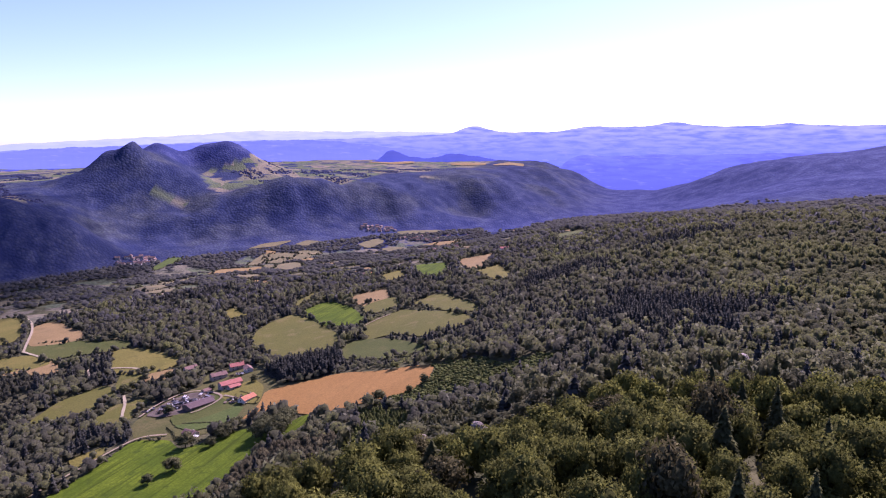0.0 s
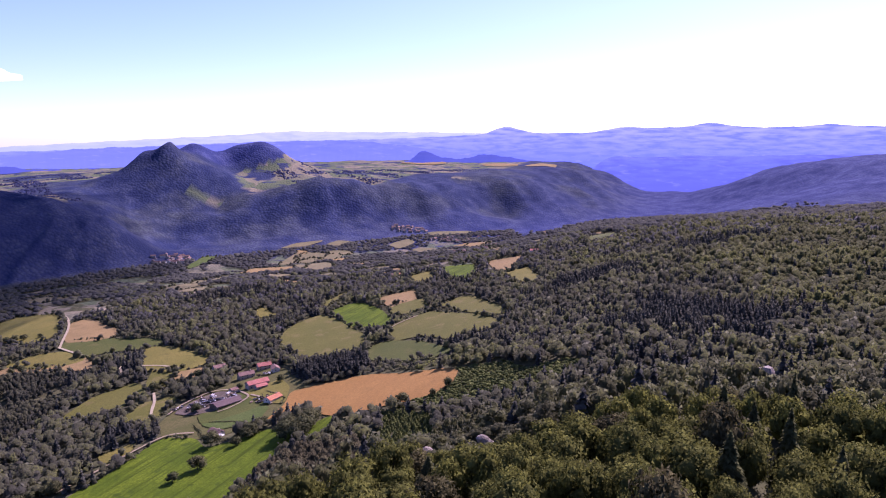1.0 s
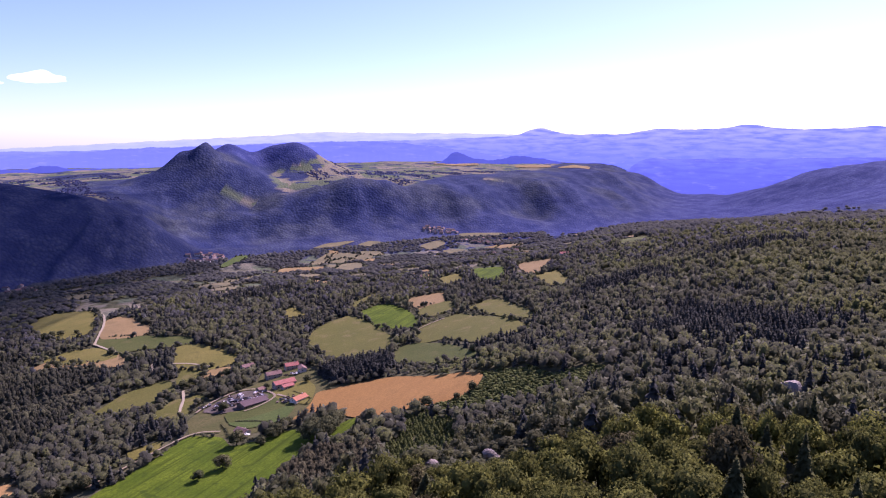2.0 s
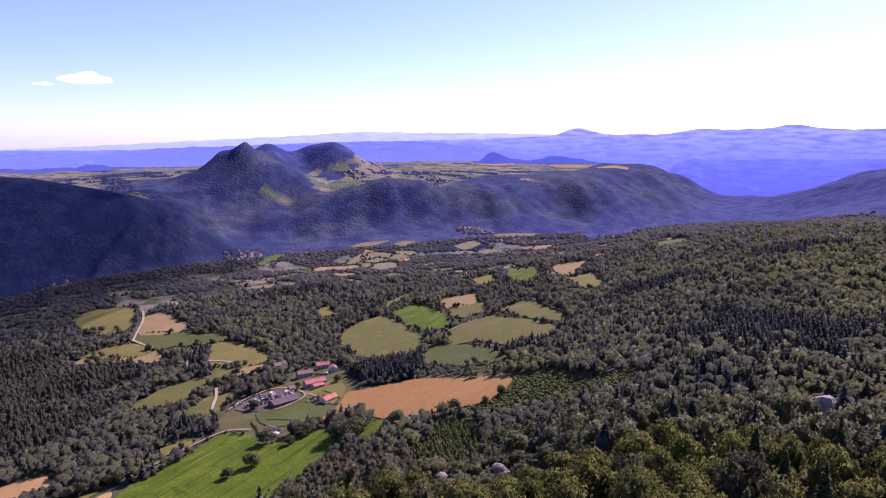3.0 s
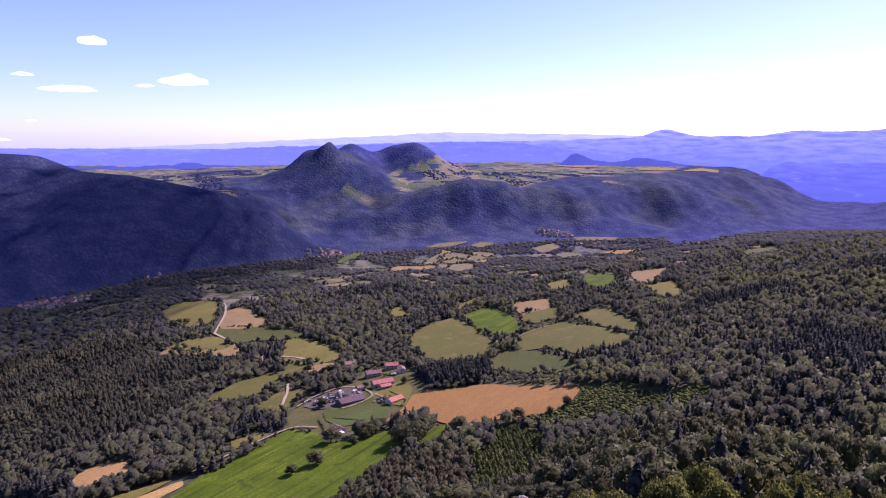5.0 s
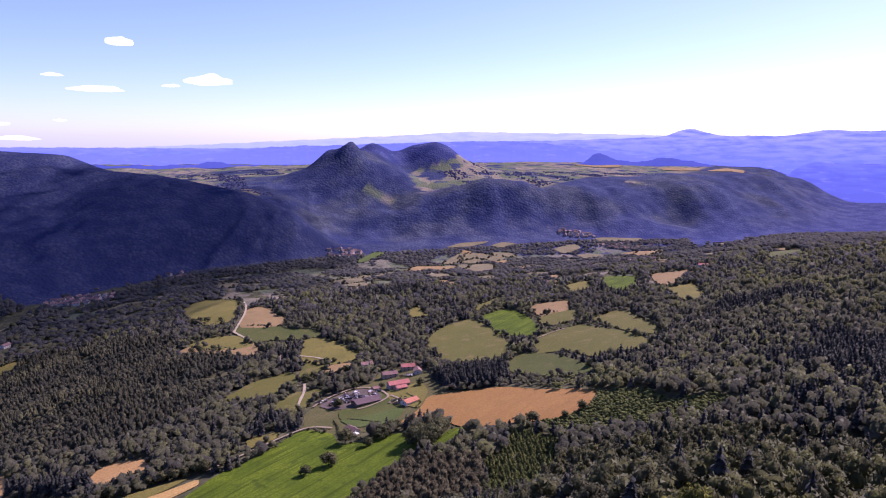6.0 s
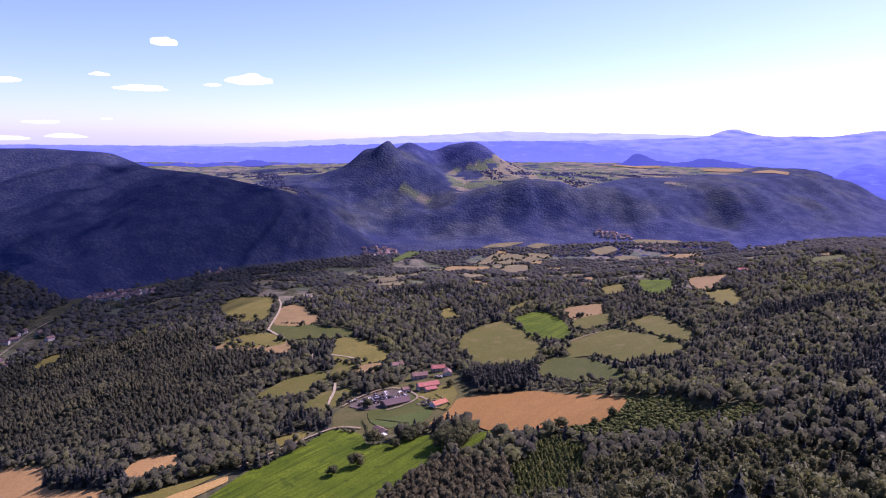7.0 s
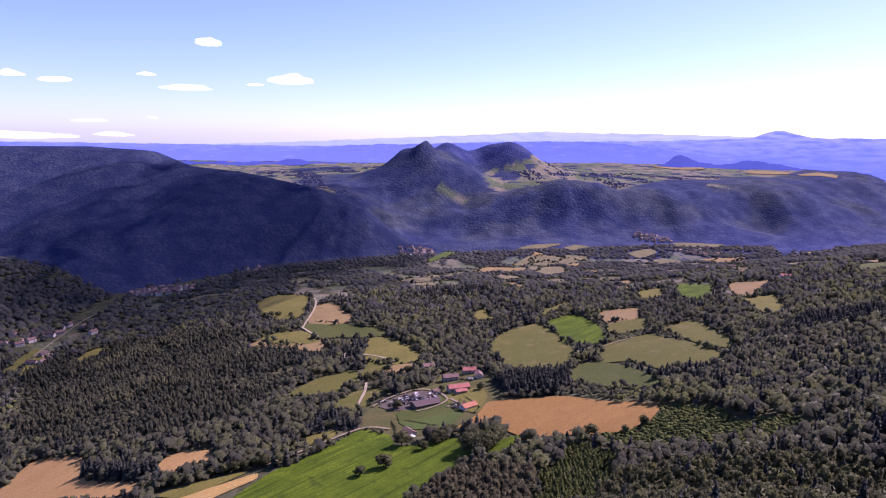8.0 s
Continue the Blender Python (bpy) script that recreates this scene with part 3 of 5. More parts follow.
def inside(poly, x, y):
    hit = np.zeros(np.shape(x), bool)
    for (ax, ay), (bx, by) in zip(poly, poly[1:] + poly[:1]):
        if ay != by:
            hit ^= ((ay > y) != (by > y)) & (x < (bx - ax) * (y - ay) / (by - ay) + ax)
    return hit


def lay(name, poly, material, lift, cut):
    """A flat outline cut into a net and laid on the ground."""
    bm = bmesh.new()
    bm.faces.new([bm.verts.new((x, y, 0)) for x, y in poly])
    for axis in (0, 1):
        lo, hi = min(p[axis] for p in poly), max(p[axis] for p in poly)
        for v in np.arange(lo + cut, hi, cut):
            co, no = [0, 0, 0], [0, 0, 0]
            co[axis], no[axis] = v, 1
            bmesh.ops.bisect_plane(bm, geom=bm.verts[:] + bm.edges[:] + bm.faces[:], plane_co=co, plane_no=no)
    bmesh.ops.triangulate(bm, faces=bm.faces[:])
    bmesh.ops.recalc_face_normals(bm, faces=bm.faces[:])
    z = ground([v.co.x for v in bm.verts], [v.co.y for v in bm.verts])
    for v, h in zip(bm.verts, z):
        v.co.z = h + lift
    if sum(f.normal.z for f in bm.faces) < 0:
        bmesh.ops.reverse_faces(bm, faces=bm.faces[:])
    me = bpy.data.meshes.new(name)
    bm.to_mesh(me)
    bm.free()
    me.materials.append(material)
    return new(name, me)


OPEN, LOW = [], []


def small_fields():
    """The mosaic of little paddocks on the far part of the bench."""
    rng = random.Random(21)
    made = []
    while len(made) < 46:
        x, y = rng.uniform(-620, 260), rng.uniform(1280, 2350)
        if any(math.hypot(x - p[0], y - p[1]) < 95 for _, _, q in FIELDS for p in q[:1]) or any(math.hypot(x - p, y - q) < 80 for p, q in (m[2][0] for m in made)):
            continue
        w, d, a = rng.uniform(18, 40), rng.uniform(30, 75), rng.uniform(-0.5, 0.5)
        pts = [(x + sx * w * rng.uniform(0.7, 1.2) * math.cos(a) - sy * d * math.sin(a), y + sx * w * math.sin(a) + sy * d * rng.uniform(0.6, 1.2) * math.cos(a)) for sx, sy in ((-1, -1), (1, -1), (1, 1), (-1, 1))]
        made.append(("pasture", rng.choice(("dry", "pasture", "meadow", "dry", "stubble")), pts))
    return tuple(made)


for name, kind, poly in FIELDS + small_fields():
    far = math.hypot(*poly[0])
    # distant grassland takes the crop colour dulled in place of haze
    kind = "tan" if far > 1350 and kind in ("dry", "pasture", "meadow") else kind
    wig = random.Random(len(OPEN))
    # hedges on the near side are low, so the open ground reaches a little towards the viewer
    near = [k for k in poly if math.hypot(*k) < sum(math.hypot(*q) for q in poly) / len(poly)]
    if 640 < far < 1350:
        poly = [(x * (1 - 0.00002 * far), y * (1 - 0.00002 * far)) if (x, y) in near else (x, y) for x, y in poly]
    shift = 1 - (min(0.035, 0.00004 * far) if far < 1350 else 0.012)
    LOW.append([(x * shift, y * shift) for x, y in poly])
    poly = rounded([(x + wig.uniform(-1.5, 1.5), y + wig.uniform(-1.5, 1.5)) for x, y in poly])
    OPEN.append(poly)
    tagged(lay(name, poly, CROPS[kind], 0.5 + far / 1500, 9 if far < 900 else 18), FIELD_WORDS[kind], "field", group="fields of the valley")
yard = rounded(HAMLET)
OPEN.append(yard)
tagged(lay("farmyard", yard, CROPS["yard"], 0.3, 9), FIELD_WORDS["yard"], "yard")

DIRT = rounded([(-284, 628), (-276, 662), (-262, 684), (-246, 682), (-226, 662), (-228, 646), (-240, 626), (-262, 618)], 1)
tagged(lay("dirt_yard", DIRT, CROPS["dirt"], 1.0, 6), "trodden brown dirt yard inside the loop of the lane", "yard")


def ribbon(name, line, width, material, label):
    pts = line
    for _ in range(2):
        pts = [pts[0]] + [q for a, b in zip(pts, pts[1:]) for q in ((0.75 * a[0] + 0.25 * b[0], 0.75 * a[1] + 0.25 * b[1]), (0.25 * a[0] + 0.75 * b[0], 0.25 * a[1] + 0.75 * b[1]))] + [pts[-1]]
    fine = []
    for a, b in zip(pts, pts[1:]):
        n = max(1, int(math.dist(a, b) / 4))
        fine += [(a[0] + (b[0] - a[0]) * k / n, a[1] + (b[1] - a[1]) * k / n) for k in range(n)]
    fine.append(pts[-1])
    verts, faces = [], []
    for k, (x, y) in enumerate(fine):
        a, b = fine[max(0, k - 1)], fine[min(len(fine) - 1, k + 1)]
        dx, dy = b[0] - a[0], b[1] - a[1]
        s = max(1e-6, math.hypot(dx, dy))
        w = width * (0.5 + 0.06 * math.sin(k * 1.3))
        for e in (-1, 0, 1):
            px, py = x - dy / s * w * e, y + dx / s * w * e
            verts.append((px, py, float(ground(px, py)) + 1.15 + math.hypot(px, py) / 1500 + (0.06 if e == 0 else 0)))
        if k:
            o = 3 * k
            faces += [(o - 3, o, o + 1, o - 2), (o - 2, o + 1, o + 2, o - 1)]
    return tagged(new(name, mesh_from(name, verts, faces, material, True)), label, "road", kind="structure")


for name, width, line in ROADS:
    if name == "track":
        ribbon("track", line, width, GRAVEL, "pale gravel farm track winding between fields")
    else:
        ribbon("lane", line, width, TARMAC, "narrow grey country lane along the fields")
WAYS = [(line, width) for _, width, line in ROADS]


# ---- trees ----
def ico(detail=0):
    bm = bmesh.new()
    bmesh.ops.create_icosphere(bm, subdivisions=detail + 1, radius=1.0)
    v = np.array([q.co[:] for q in bm.verts])
    f = np.array([[w.index for w in q.verts] for q in bm.faces])
    bm.free()
    return v, f


ICO = ico(0)


def leaf_cards(rng, centres, normals, size, corners):
    """Ragged leaf clumps: a triangle, or a bent quad as two triangles, at each centre."""
    n = len(centres)
    a = np.cross(normals, rng.normal(size=(n, 3)))
    a /= np.linalg.norm(a, axis=1)[:, None] + 1e-9
    b = np.cross(normals, a)
    s = size * rng.uniform(0.6, 1.4, (n, 1))
    if corners == 3:
        v = np.stack([centres - a * s, centres - b * s * rng.uniform(0.5, 1.2, (n, 1)), centres + (a * 0.7 + b * 0.8) * s * rng.uniform(0.6, 1.3, (n, 1))], 1).reshape(-1, 3)
        return v, np.arange(3 * n).reshape(-1, 3)
    lift = normals * s * rng.uniform(-0.35, 0.35, (n, 1))
    v = np.stack([centres - a * s * rng.uniform(0.5, 1.1, (n, 1)), centres - b * s * rng.uniform(0.4, 0.9, (n, 1)) + lift,
                  centres + a * s * rng.uniform(0.5, 1.1, (n, 1)), centres + b * s * rng.uniform(0.4, 0.9, (n, 1)) + lift], 1).reshape(-1, 3)
    o = 4 * np.arange(n)
    f = np.concatenate([np.stack([o, o + 1, o + 2], -1), np.stack([o, o + 2, o + 3], -1)])
    return v, f


def joined(parts):
    vs, fs, o = [], [], 0
    for v, f in parts:
        vs.append(v)
        fs.append(f + o)
        o += len(v)
    return np.concatenate(vs), np.concatenate(fs)


def broad_crown(seed, lobes, cards, size, core, low=0.3, corners=4, heart_size=0.95):
    """A broad crown of lobes, unit height 1 and radius about 0.45: leaf clumps over inner masses. Vertices, faces and the crown's soft normals."""
    rng = np.random.default_rng(seed)
    parts, soft, leaf_soft, cs, ns = [], [], [], [], []
    heart = np.array((0, 0, low + 0.2))
    for k in range(lobes):
        ang = 2.4 * k + rng.uniform(-0.5, 0.5)
        up = (k + 0.5) / lobes
        out = 0.27 * math.sqrt(max(0.05, 1 - (up * 1.1 - 0.3) ** 2)) * rng.uniform(0.6, 1.1) if k < lobes - 1 else 0.05
        r = rng.uniform(0.17, 0.25) * (1.2 - 0.3 * up) * (1.5 if lobes < 4 else 1.0)
        c = np.array([math.cos(ang) * out, math.sin(ang) * out, low + 0.1 + (0.84 - low - 0.12) * up])
        v, f = core
        p = v * r * heart_size * rng.uniform(0.8, 1.15, (len(v), 1)) * (1, 1, 0.92) + c
        parts.append((p, f))
        soft.append(v * 0.7 + (p - heart) * 1.2)
        if cards:
            m = cards // lobes
            d = rng.normal(size=(m, 3))
            d[:, 2] = np.abs(d[:, 2]) - 0.3
            d /= np.linalg.norm(d, axis=1)[:, None]
            q = c + d * r * rng.uniform(0.72 if corners == 3 else 0.86, 1.14, (m, 1))
            cs.append(q)
            ns.append(d + rng.normal(size=(m, 3)) * 0.6)
            leaf_soft.append(np.repeat(d * 0.7 + (q - heart) * 1.2 + rng.normal(size=(m, 3)) * (0.42 if corners == 3 else 0.22), corners, axis=0))
    if cards:
        c, n = np.concatenate(cs), np.concatenate(ns)
        n /= np.linalg.norm(n, axis=1)[:, None]
        parts.append(leaf_cards(rng, c, n, size, corners))
        soft += leaf_soft
    v, f = joined(parts)
    n = np.concatenate(soft)
    return v, f, n / np.linalg.norm(n, axis=1)[:, None]


def spruce_crown(seed, tiers, arms, low=0.08):
    """A conifer's crown: tiers of drooping, uneven boughs round the stem; height 1, radius about 0.2."""
    rng = np.random.default_rng(seed)
    vs, fs, o = [], [], 0
    for k in range(tiers):
        up = low + (1 - low) * k / tiers
        r = 0.21 * (1 - (k / tiers) ** 1.15) + 0.012
        n = max(4, int(arms * (1 - 0.5 * k / tiers)))
        for j in range(n):
            a = 2 * math.pi * (j + rng.uniform(-0.3, 0.3)) / n + k * 1.1
            q = r * rng.uniform(0.55, 1.3)
            w = 1.35 * math.pi * r / n
            d, s = np.array([math.cos(a), math.sin(a), 0]), np.array([-math.sin(a), math.cos(a), 0])
            drop = q * rng.uniform(0.25, 0.55)
            top = np.array([0, 0, up + 0.9 / tiers])
            vs += [top, d * q * 0.62 + s * w + (0, 0, up - 0.25 * drop), d * q + (0, 0, up - drop), d * q * 0.62 - s * w + (0, 0, up - 0.3 * drop)]
            fs += [(o, o + 2, o + 1), (o, o + 3, o + 2)]
            o += 4
    t = 1.0 + 0.02
    vs += [(0.012, 0, 0.9), (-0.006, 0.011, 0.9), (-0.006, -0.011, 0.9), (0, 0, t)]
    fs += [(o, o + 1, o + 3), (o + 1, o + 2, o + 3), (o + 2, o, o + 3)]
    v = np.array(vs, float)
    n = v * (1, 1, 0) * 4 + (0, 0, 0.55) + rng.normal(size=v.shape) * 0.3
    return v, np.array(fs), n / np.linalg.norm(n, axis=1)[:, None]


def tube(points, sides=6):
    """A tapered limb through (x, y, z, radius) points."""
    vs, fs = [], []
    for k, (x, y, z, r) in enumerate(points):
        for s in range(sides):
            a = 2 * math.pi * s / sides
            vs.append((x + r * math.cos(a), y + r * math.sin(a), z))
            if k:
                p, q = (k - 1) * sides + s, (k - 1) * sides + (s + 1) % sides
                fs += [(p, q, q + sides), (p, q + sides, p + sides)]
    return np.array(vs), np.array(fs)


def trunk_with_limbs(seed, top=0.55):
    rng = np.random.default_rng(seed)
    parts = [tube([(0, 0, -0.06, 0.035), (0.004, 0, 0.02, 0.026), (0.01, 0.006, top * 0.6, 0.02), (0.0, 0.01, top, 0.012), (0.0, 0.0, top + 0.25, 0.004)])]
    for k in range(5):
        a, h = k * 1.3 + rng.uniform(0, 0.6), rng.uniform(0.25, 0.5)
        e = rng.uniform(0.2, 0.3)
        parts.append(tube([(0, 0, h, 0.012), (math.cos(a) * e * 0.5, math.sin(a) * e * 0.5, h + 0.12, 0.008), (math.cos(a) * e, math.sin(a) * e, h + 0.26, 0.003)], 5))
    return joined(parts)


def tree_thing(name, crown, stem, leaf, label, category="tree"):
    root = new(name)
    root.empty_display_size = 0.1
    new("trunk", mesh_from("trunk", *stem, BARK, True)).parent = root
    new("crown", mesh_from("crown", crown[0], crown[1], leaf, True, None, crown[2])).parent = root
    return tagged(root, label, category)


# where trees may stand: not on the fields, the lanes or close round the houses
CLEARINGS = ((-217, 562, 17), (-205, 555, 10), (-188, 637, 18), (-287, 756, 12), (-154, 1275, 20), (-136, 1262, 20), (113, 1258, 22), (-1175, 1200, 45), (-1175, 1270, 45), (-1075, 830, 38), (-1060, 910, 38), (-885, 1970, 60), (-240, 2590, 55))
def free(x, y, margin=0.0):
    ok = np.ones(np.shape(x), bool)
    for poly in OPEN:
        xs, ys = [p[0] for p in poly], [p[1] for p in poly]
        box = (x > min(xs) - 5) & (x < max(xs) + 5) & (y > min(ys) - 5) & (y < max(ys) + 5)
        if box.any():
            sel = np.where(box)
            hit = inside(poly, x[sel], y[sel])
            if margin:
                for dx, dy in ((margin, 0), (-margin, 0), (0, margin), (0, -margin)):
                    hit |= inside(poly, x[sel] + dx, y[sel] + dy)
            ok[sel] &= ~hit
    for cx, cy, r in CLEARINGS:
        ok &= np.hypot(x - cx, y - cy) > r
    for line, width in WAYS:
        d, _ = along([(a, b, 0) for a, b in line], x, y)
        ok &= np.abs(d) > width * 0.5 + 3
    return ok


def capped(template, cut):
    """A crown without the faces low down inside the wood."""
    v, f, n = template
    return v, f[v[f][:, :, 2].max(axis=1) > cut], n


def scatter(rng, near, far, gap):
    """Jittered planting places in the quarter that the valley fills, between two distances."""
    xs, ys = np.meshgrid(np.arange(-far, far, gap), np.arange(-60, far, gap))
    x = (xs + np.where((np.arange(xs.shape[0]) % 2)[:, None], gap / 2, 0) + rng.uniform(-0.42, 0.42, xs.shape) * gap).ravel()
    y = (ys + rng.uniform(-0.42, 0.42, ys.shape) * gap).ravel()
    r, a = np.hypot(x, y), np.degrees(np.arctan2(x, y))
    keep = (r >= near) & (r < far) & (a > -61) & (a < 37)
    return x[keep], y[keep]


def standing(name, templates, x, y, tall, wide, pick, material, label, tone, lift=0.0):
    """Many trees joined into one mesh."""
    z = ground(x, y)
    rng = np.random.default_rng(len(x))
    turn = rng.uniform(0, 2 * math.pi, len(x))
    vs, fs, ts, ns, o = [], [], [], [], 0
    for k, (v, f, nor) in enumerate(templates):
        soft = nor is not None
        nor = (nor if soft else v) + (0, 0, lift)
        nor = nor / np.linalg.norm(nor, axis=1)[:, None]
        sel = np.where(pick == k)[0]
        if not len(sel):
            continue
        c, s = np.cos(turn[sel])[:, None], np.sin(turn[sel])[:, None]
        w, h = wide[sel][:, None], tall[sel][:, None]
        px = (v[None, :, 0] * c - v[None, :, 1] * s) * w + x[sel][:, None]
        py = (v[None, :, 0] * s + v[None, :, 1] * c) * w + y[sel][:, None]
        pz = v[None, :, 2] * h + z[sel][:, None]
        vs.append(np.stack([px, py, pz], -1).reshape(-1, 3))
        ns.append(np.stack([nor[None, :, 0] * c - nor[None, :, 1] * s, nor[None, :, 0] * s + nor[None, :, 1] * c, nor[None, :, 2] + 0 * c], -1).reshape(-1, 3))
        fs.append((f[None] + (o + np.arange(len(sel)) * len(v))[:, None, None]).reshape(-1, 3))
        ts.append(np.repeat(tone[sel], len(v)))
        o += len(sel) * len(v)
    if vs:
        ob = new(name, mesh_from(name, np.concatenate(vs), np.concatenate(fs), material, True, np.concatenate(ts), np.concatenate(ns) if soft else None))
        tagged(ob, label, "woods", kind="stuff")


def low_hedge(x, y):
    hit = np.zeros(np.shape(x), bool)
    for poly in LOW:
        hit |= inside(poly, x, y)
    return hit


def planted(x, y):
    return inside(SCRUBLAND, x, y) | inside(PLANTATION, x, y) | inside(BROWN_PINES, x, y)


def conifer_share(x, y):
    v = ripple(x, y, 75, 21) + 0.5 * ripple(x, y, 24, 22)
    lot = inside(SPRUCE_LOT, x, y)
    gully = 1.3 * hump(x, y, 199, 621, 50, 40) + 1.3 * hump(x, y, 374, 1000, 70, 34) + hump(x, y, 155, 900, 60, 45) + 0.5 * hump(x, y, 175, 640, 80, 130)
    return np.clip(-0.12 + 1.0 * v - 0.6 * step(230, 420, x) + 1.4 * gully + lot * 2.0, 0.02, 0.97)


def plant():
    rng = np.random.default_rng(7)
    deep = [broad_crown(40 + k, 13, 2100, 0.025, ICO, 0.2, 3, 0.66) for k in range(5)]
    loose = [broad_crown(50 + k, 10, 1200, 0.034, ICO, 0.22, 3, 0.7) for k in range(5)]
    fir = [spruce_crown(60 + k, 38, 22) for k in range(3)]
    oaks = [tree_thing("oak_tree", c, trunk_with_limbs(80 + k), OAK_OWN, w) for k, (c, w) in enumerate(zip(deep, (
        "broad oak with a dense olive-green crown on the slope", "round-headed oak with lumpy yellowish-green foliage on the slope", "tall deciduous tree with an uneven dark green crown",
        "spreading beech with full summer foliage among other trees", "young oak with a loose light green crown")))]
    firs = [tree_thing("spruce_tree", c, tube([(0, 0, -0.05, 0.018), (0, 0, 0.5, 0.01), (0, 0, 0.98, 0.002)]), PINE_OWN, w) for k, (c, w) in enumerate(zip(fir, (
        "tall dark spruce with drooping tiered boughs", "narrow dark green conifer standing above the canopy", "pointed fir with ragged boughs in the wood")))]
    plainer = [tree_thing("oak_tree", c, trunk_with_limbs(90 + k), OAK_OWN, w) for k, (c, w) in enumerate(zip(loose, (
        "oak with a rounded olive crown in the wood", "chestnut with pale yellowish-green foliage", "maple with a dense dark green crown", "beech with a lumpy olive crown", "slender oak with light green leaves")))]
    field = [tree_thing("field_tree", c, trunk_with_limbs(95 + k), OAK_FIELD, w) for k, (c, w) in enumerate(zip(loose[:3], (
        "round dark green tree standing alone in the field", "broad-crowned tree casting a shadow on the grass", "bushy dark tree beside the farm")))]
    pines = [tree_thing("pine_tree", broad_crown(70 + k, 9, 1100, 0.036, ICO, 0.36, 3, 0.6), trunk_with_limbs(75 + k, 0.7), SCOTS_PINE, w) for k, w in enumerate((
        "dark brownish pine with an open ragged crown", "tall pine with a flat brown-green crown on the slope", "old pine with dark clumped needles among the oaks"))]
    kinds = oaks + firs + plainer + field + pines

    def single(k, x, y, tall, wide):
        m = pose(x, y, float(ground(x, y)), 0, 0, rng.uniform(0, 360)) @ Matrix.Diagonal((wide, wide, tall, 1))
        made.append(copy_thing(kinds[k], m))
    made = []
    # single trees in and beside the fields
    for x, y, tall, wide in SINGLES:
        single(int(rng.integers(3)) + 13, x, y, tall * 1.25, wide * 1.35)
    # close woods on the spur
    x, y = scatter(rng, 0, 470, 6.9)
    ok = free(x, y, 2.5)
    rock = (np.hypot(x - 8, y - 150) < 6) | (np.hypot(x + 4, y - 152) < 6) | (np.hypot(x - 98, y - 229) < 12) | (np.abs(x - 92) < 8) & (y > 200) & (y < 234)
    scrub = planted(x, y)
    ok &= ~rock & ~scrub
    x, y = x[ok], y[ok]
    con = rng.random(len(x)) < conifer_share(x, y) * 0.4 + 0.09 + 0.12 * hump(x, y, 52, 95, 22, 40)
    tall = np.where(con, rng.uniform(9.5, 15, len(x)), rng.uniform(7, 12.5, len(x)))
    wide = np.where(con, rng.uniform(12, 18, len(x)), rng.uniform(6.5, 11, len(x)))
    grove = hump(x, y, 52, 92, 26, 40)
    tall, wide = np.where(con, tall + 1.5 * grove, tall), np.where(con, wide + 1.5 * grove, wide)
    # only low scrub grows on the bare ground by the outcrops
    rim = 1 - np.clip(1.3 * hump(x, y, 6, 146, 15, 26), 0, 1)
    tall, wide = tall * (0.3 + 0.7 * rim), wide * (0.7 + 0.3 * rim)
    con &= rim > 0.5
    near = np.argsort(np.hypot(x - 45, y - 40))[:290]
    for order, i in enumerate(near):
        k = (5 if rng.random() < 0.4 + 0.45 * grove[i] else 16) + int(rng.integers(3)) if con[i] else int(rng.integers(5)) + (0 if order < 130 else 8)
        single(k, x[i], y[i], tall[i] * (0.95 if k > 15 else 1.0), wide[i] * (0.62 if k > 15 else 0.95 if con[i] else 1.0))
    rest = np.setdiff1d(np.arange(len(x)), near)
    tone = np.clip(rng.normal(0.45, 0.36, len(x)), 0, 1)
    mid = [broad_crown(100 + k, 4, 96, 0.085, ICO, 0.22, 3, 0.82) for k in range(5)]
    fine = [broad_crown(110 + k, 6, 180, 0.056, ICO, 0.22, 3, 0.8) for k in range(5)]
    close = np.hypot(x, y) < 310
    b = rest[~con[rest] & close[rest]]
    standing("near_slope_woods", fine, x[b], y[b], tall[b], wide[b], rng.integers(0, 5, len(b)), SLOPE, "leafy mixed deciduous woods on the steep upper slope", tone[b], 0.2)
    b = rest[~con[rest] & ~close[rest]]
    standing("slope_woods", mid, x[b], y[b], tall[b], wide[b], rng.integers(0, 5, len(b)), SLOPE, "dense mixed deciduous woods on the steep slope", tone[b], 0.2)
    b = rest[con[rest]]
    standing("slope_spruces", [spruce_crown(120 + k, 10, 9) for k in range(3)], x[b], y[b], tall[b], wide[b], rng.integers(0, 3, len(b)), SPRUCES, "dark conifers among the slope's deciduous woods", tone[b])
    # the spur's own top and the far side of it
    def spur_places(gap, reach):
        xs, ys = np.meshgrid(np.arange(-260, 330, gap), np.arange(-260, 200, gap))
        x, y = (xs + rng.uniform(-0.45, 0.45, xs.shape) * gap).ravel(), (ys + rng.uniform(-0.45, 0.45, ys.shape) * gap).ravel()
        a, r = np.degrees(np.arctan2(x, y)), np.hypot(x - 20, y - 12)
        ok = (np.hypot(x, y) < 265) & ((a < -61) | (a > 37) | (y < -60)) & (r >= reach[0]) & (r < reach[1])
        return x[ok], y[ok]
    for x, y in zip(*spur_places(7.4, (0, 52))):
        single(int(rng.integers(5)) + 8, x, y, rng.uniform(7.5, 12), rng.uniform(7, 11))
    x, y = spur_places(7.4, (52, 105))
    n = len(x)
    tall, wide, tone = rng.uniform(8, 13, n), rng.uniform(7.5, 11.5, n), np.clip(rng.normal(0.45, 0.36, n), 0, 1)
    standing("spur_top_woods", fine, x, y, tall, wide, rng.integers(0, 5, n), SLOPE, "leafy deciduous woods along the top of the spur", tone, 0.2)
    x, y = spur_places(9.5, (105, 400))
    n = len(x)
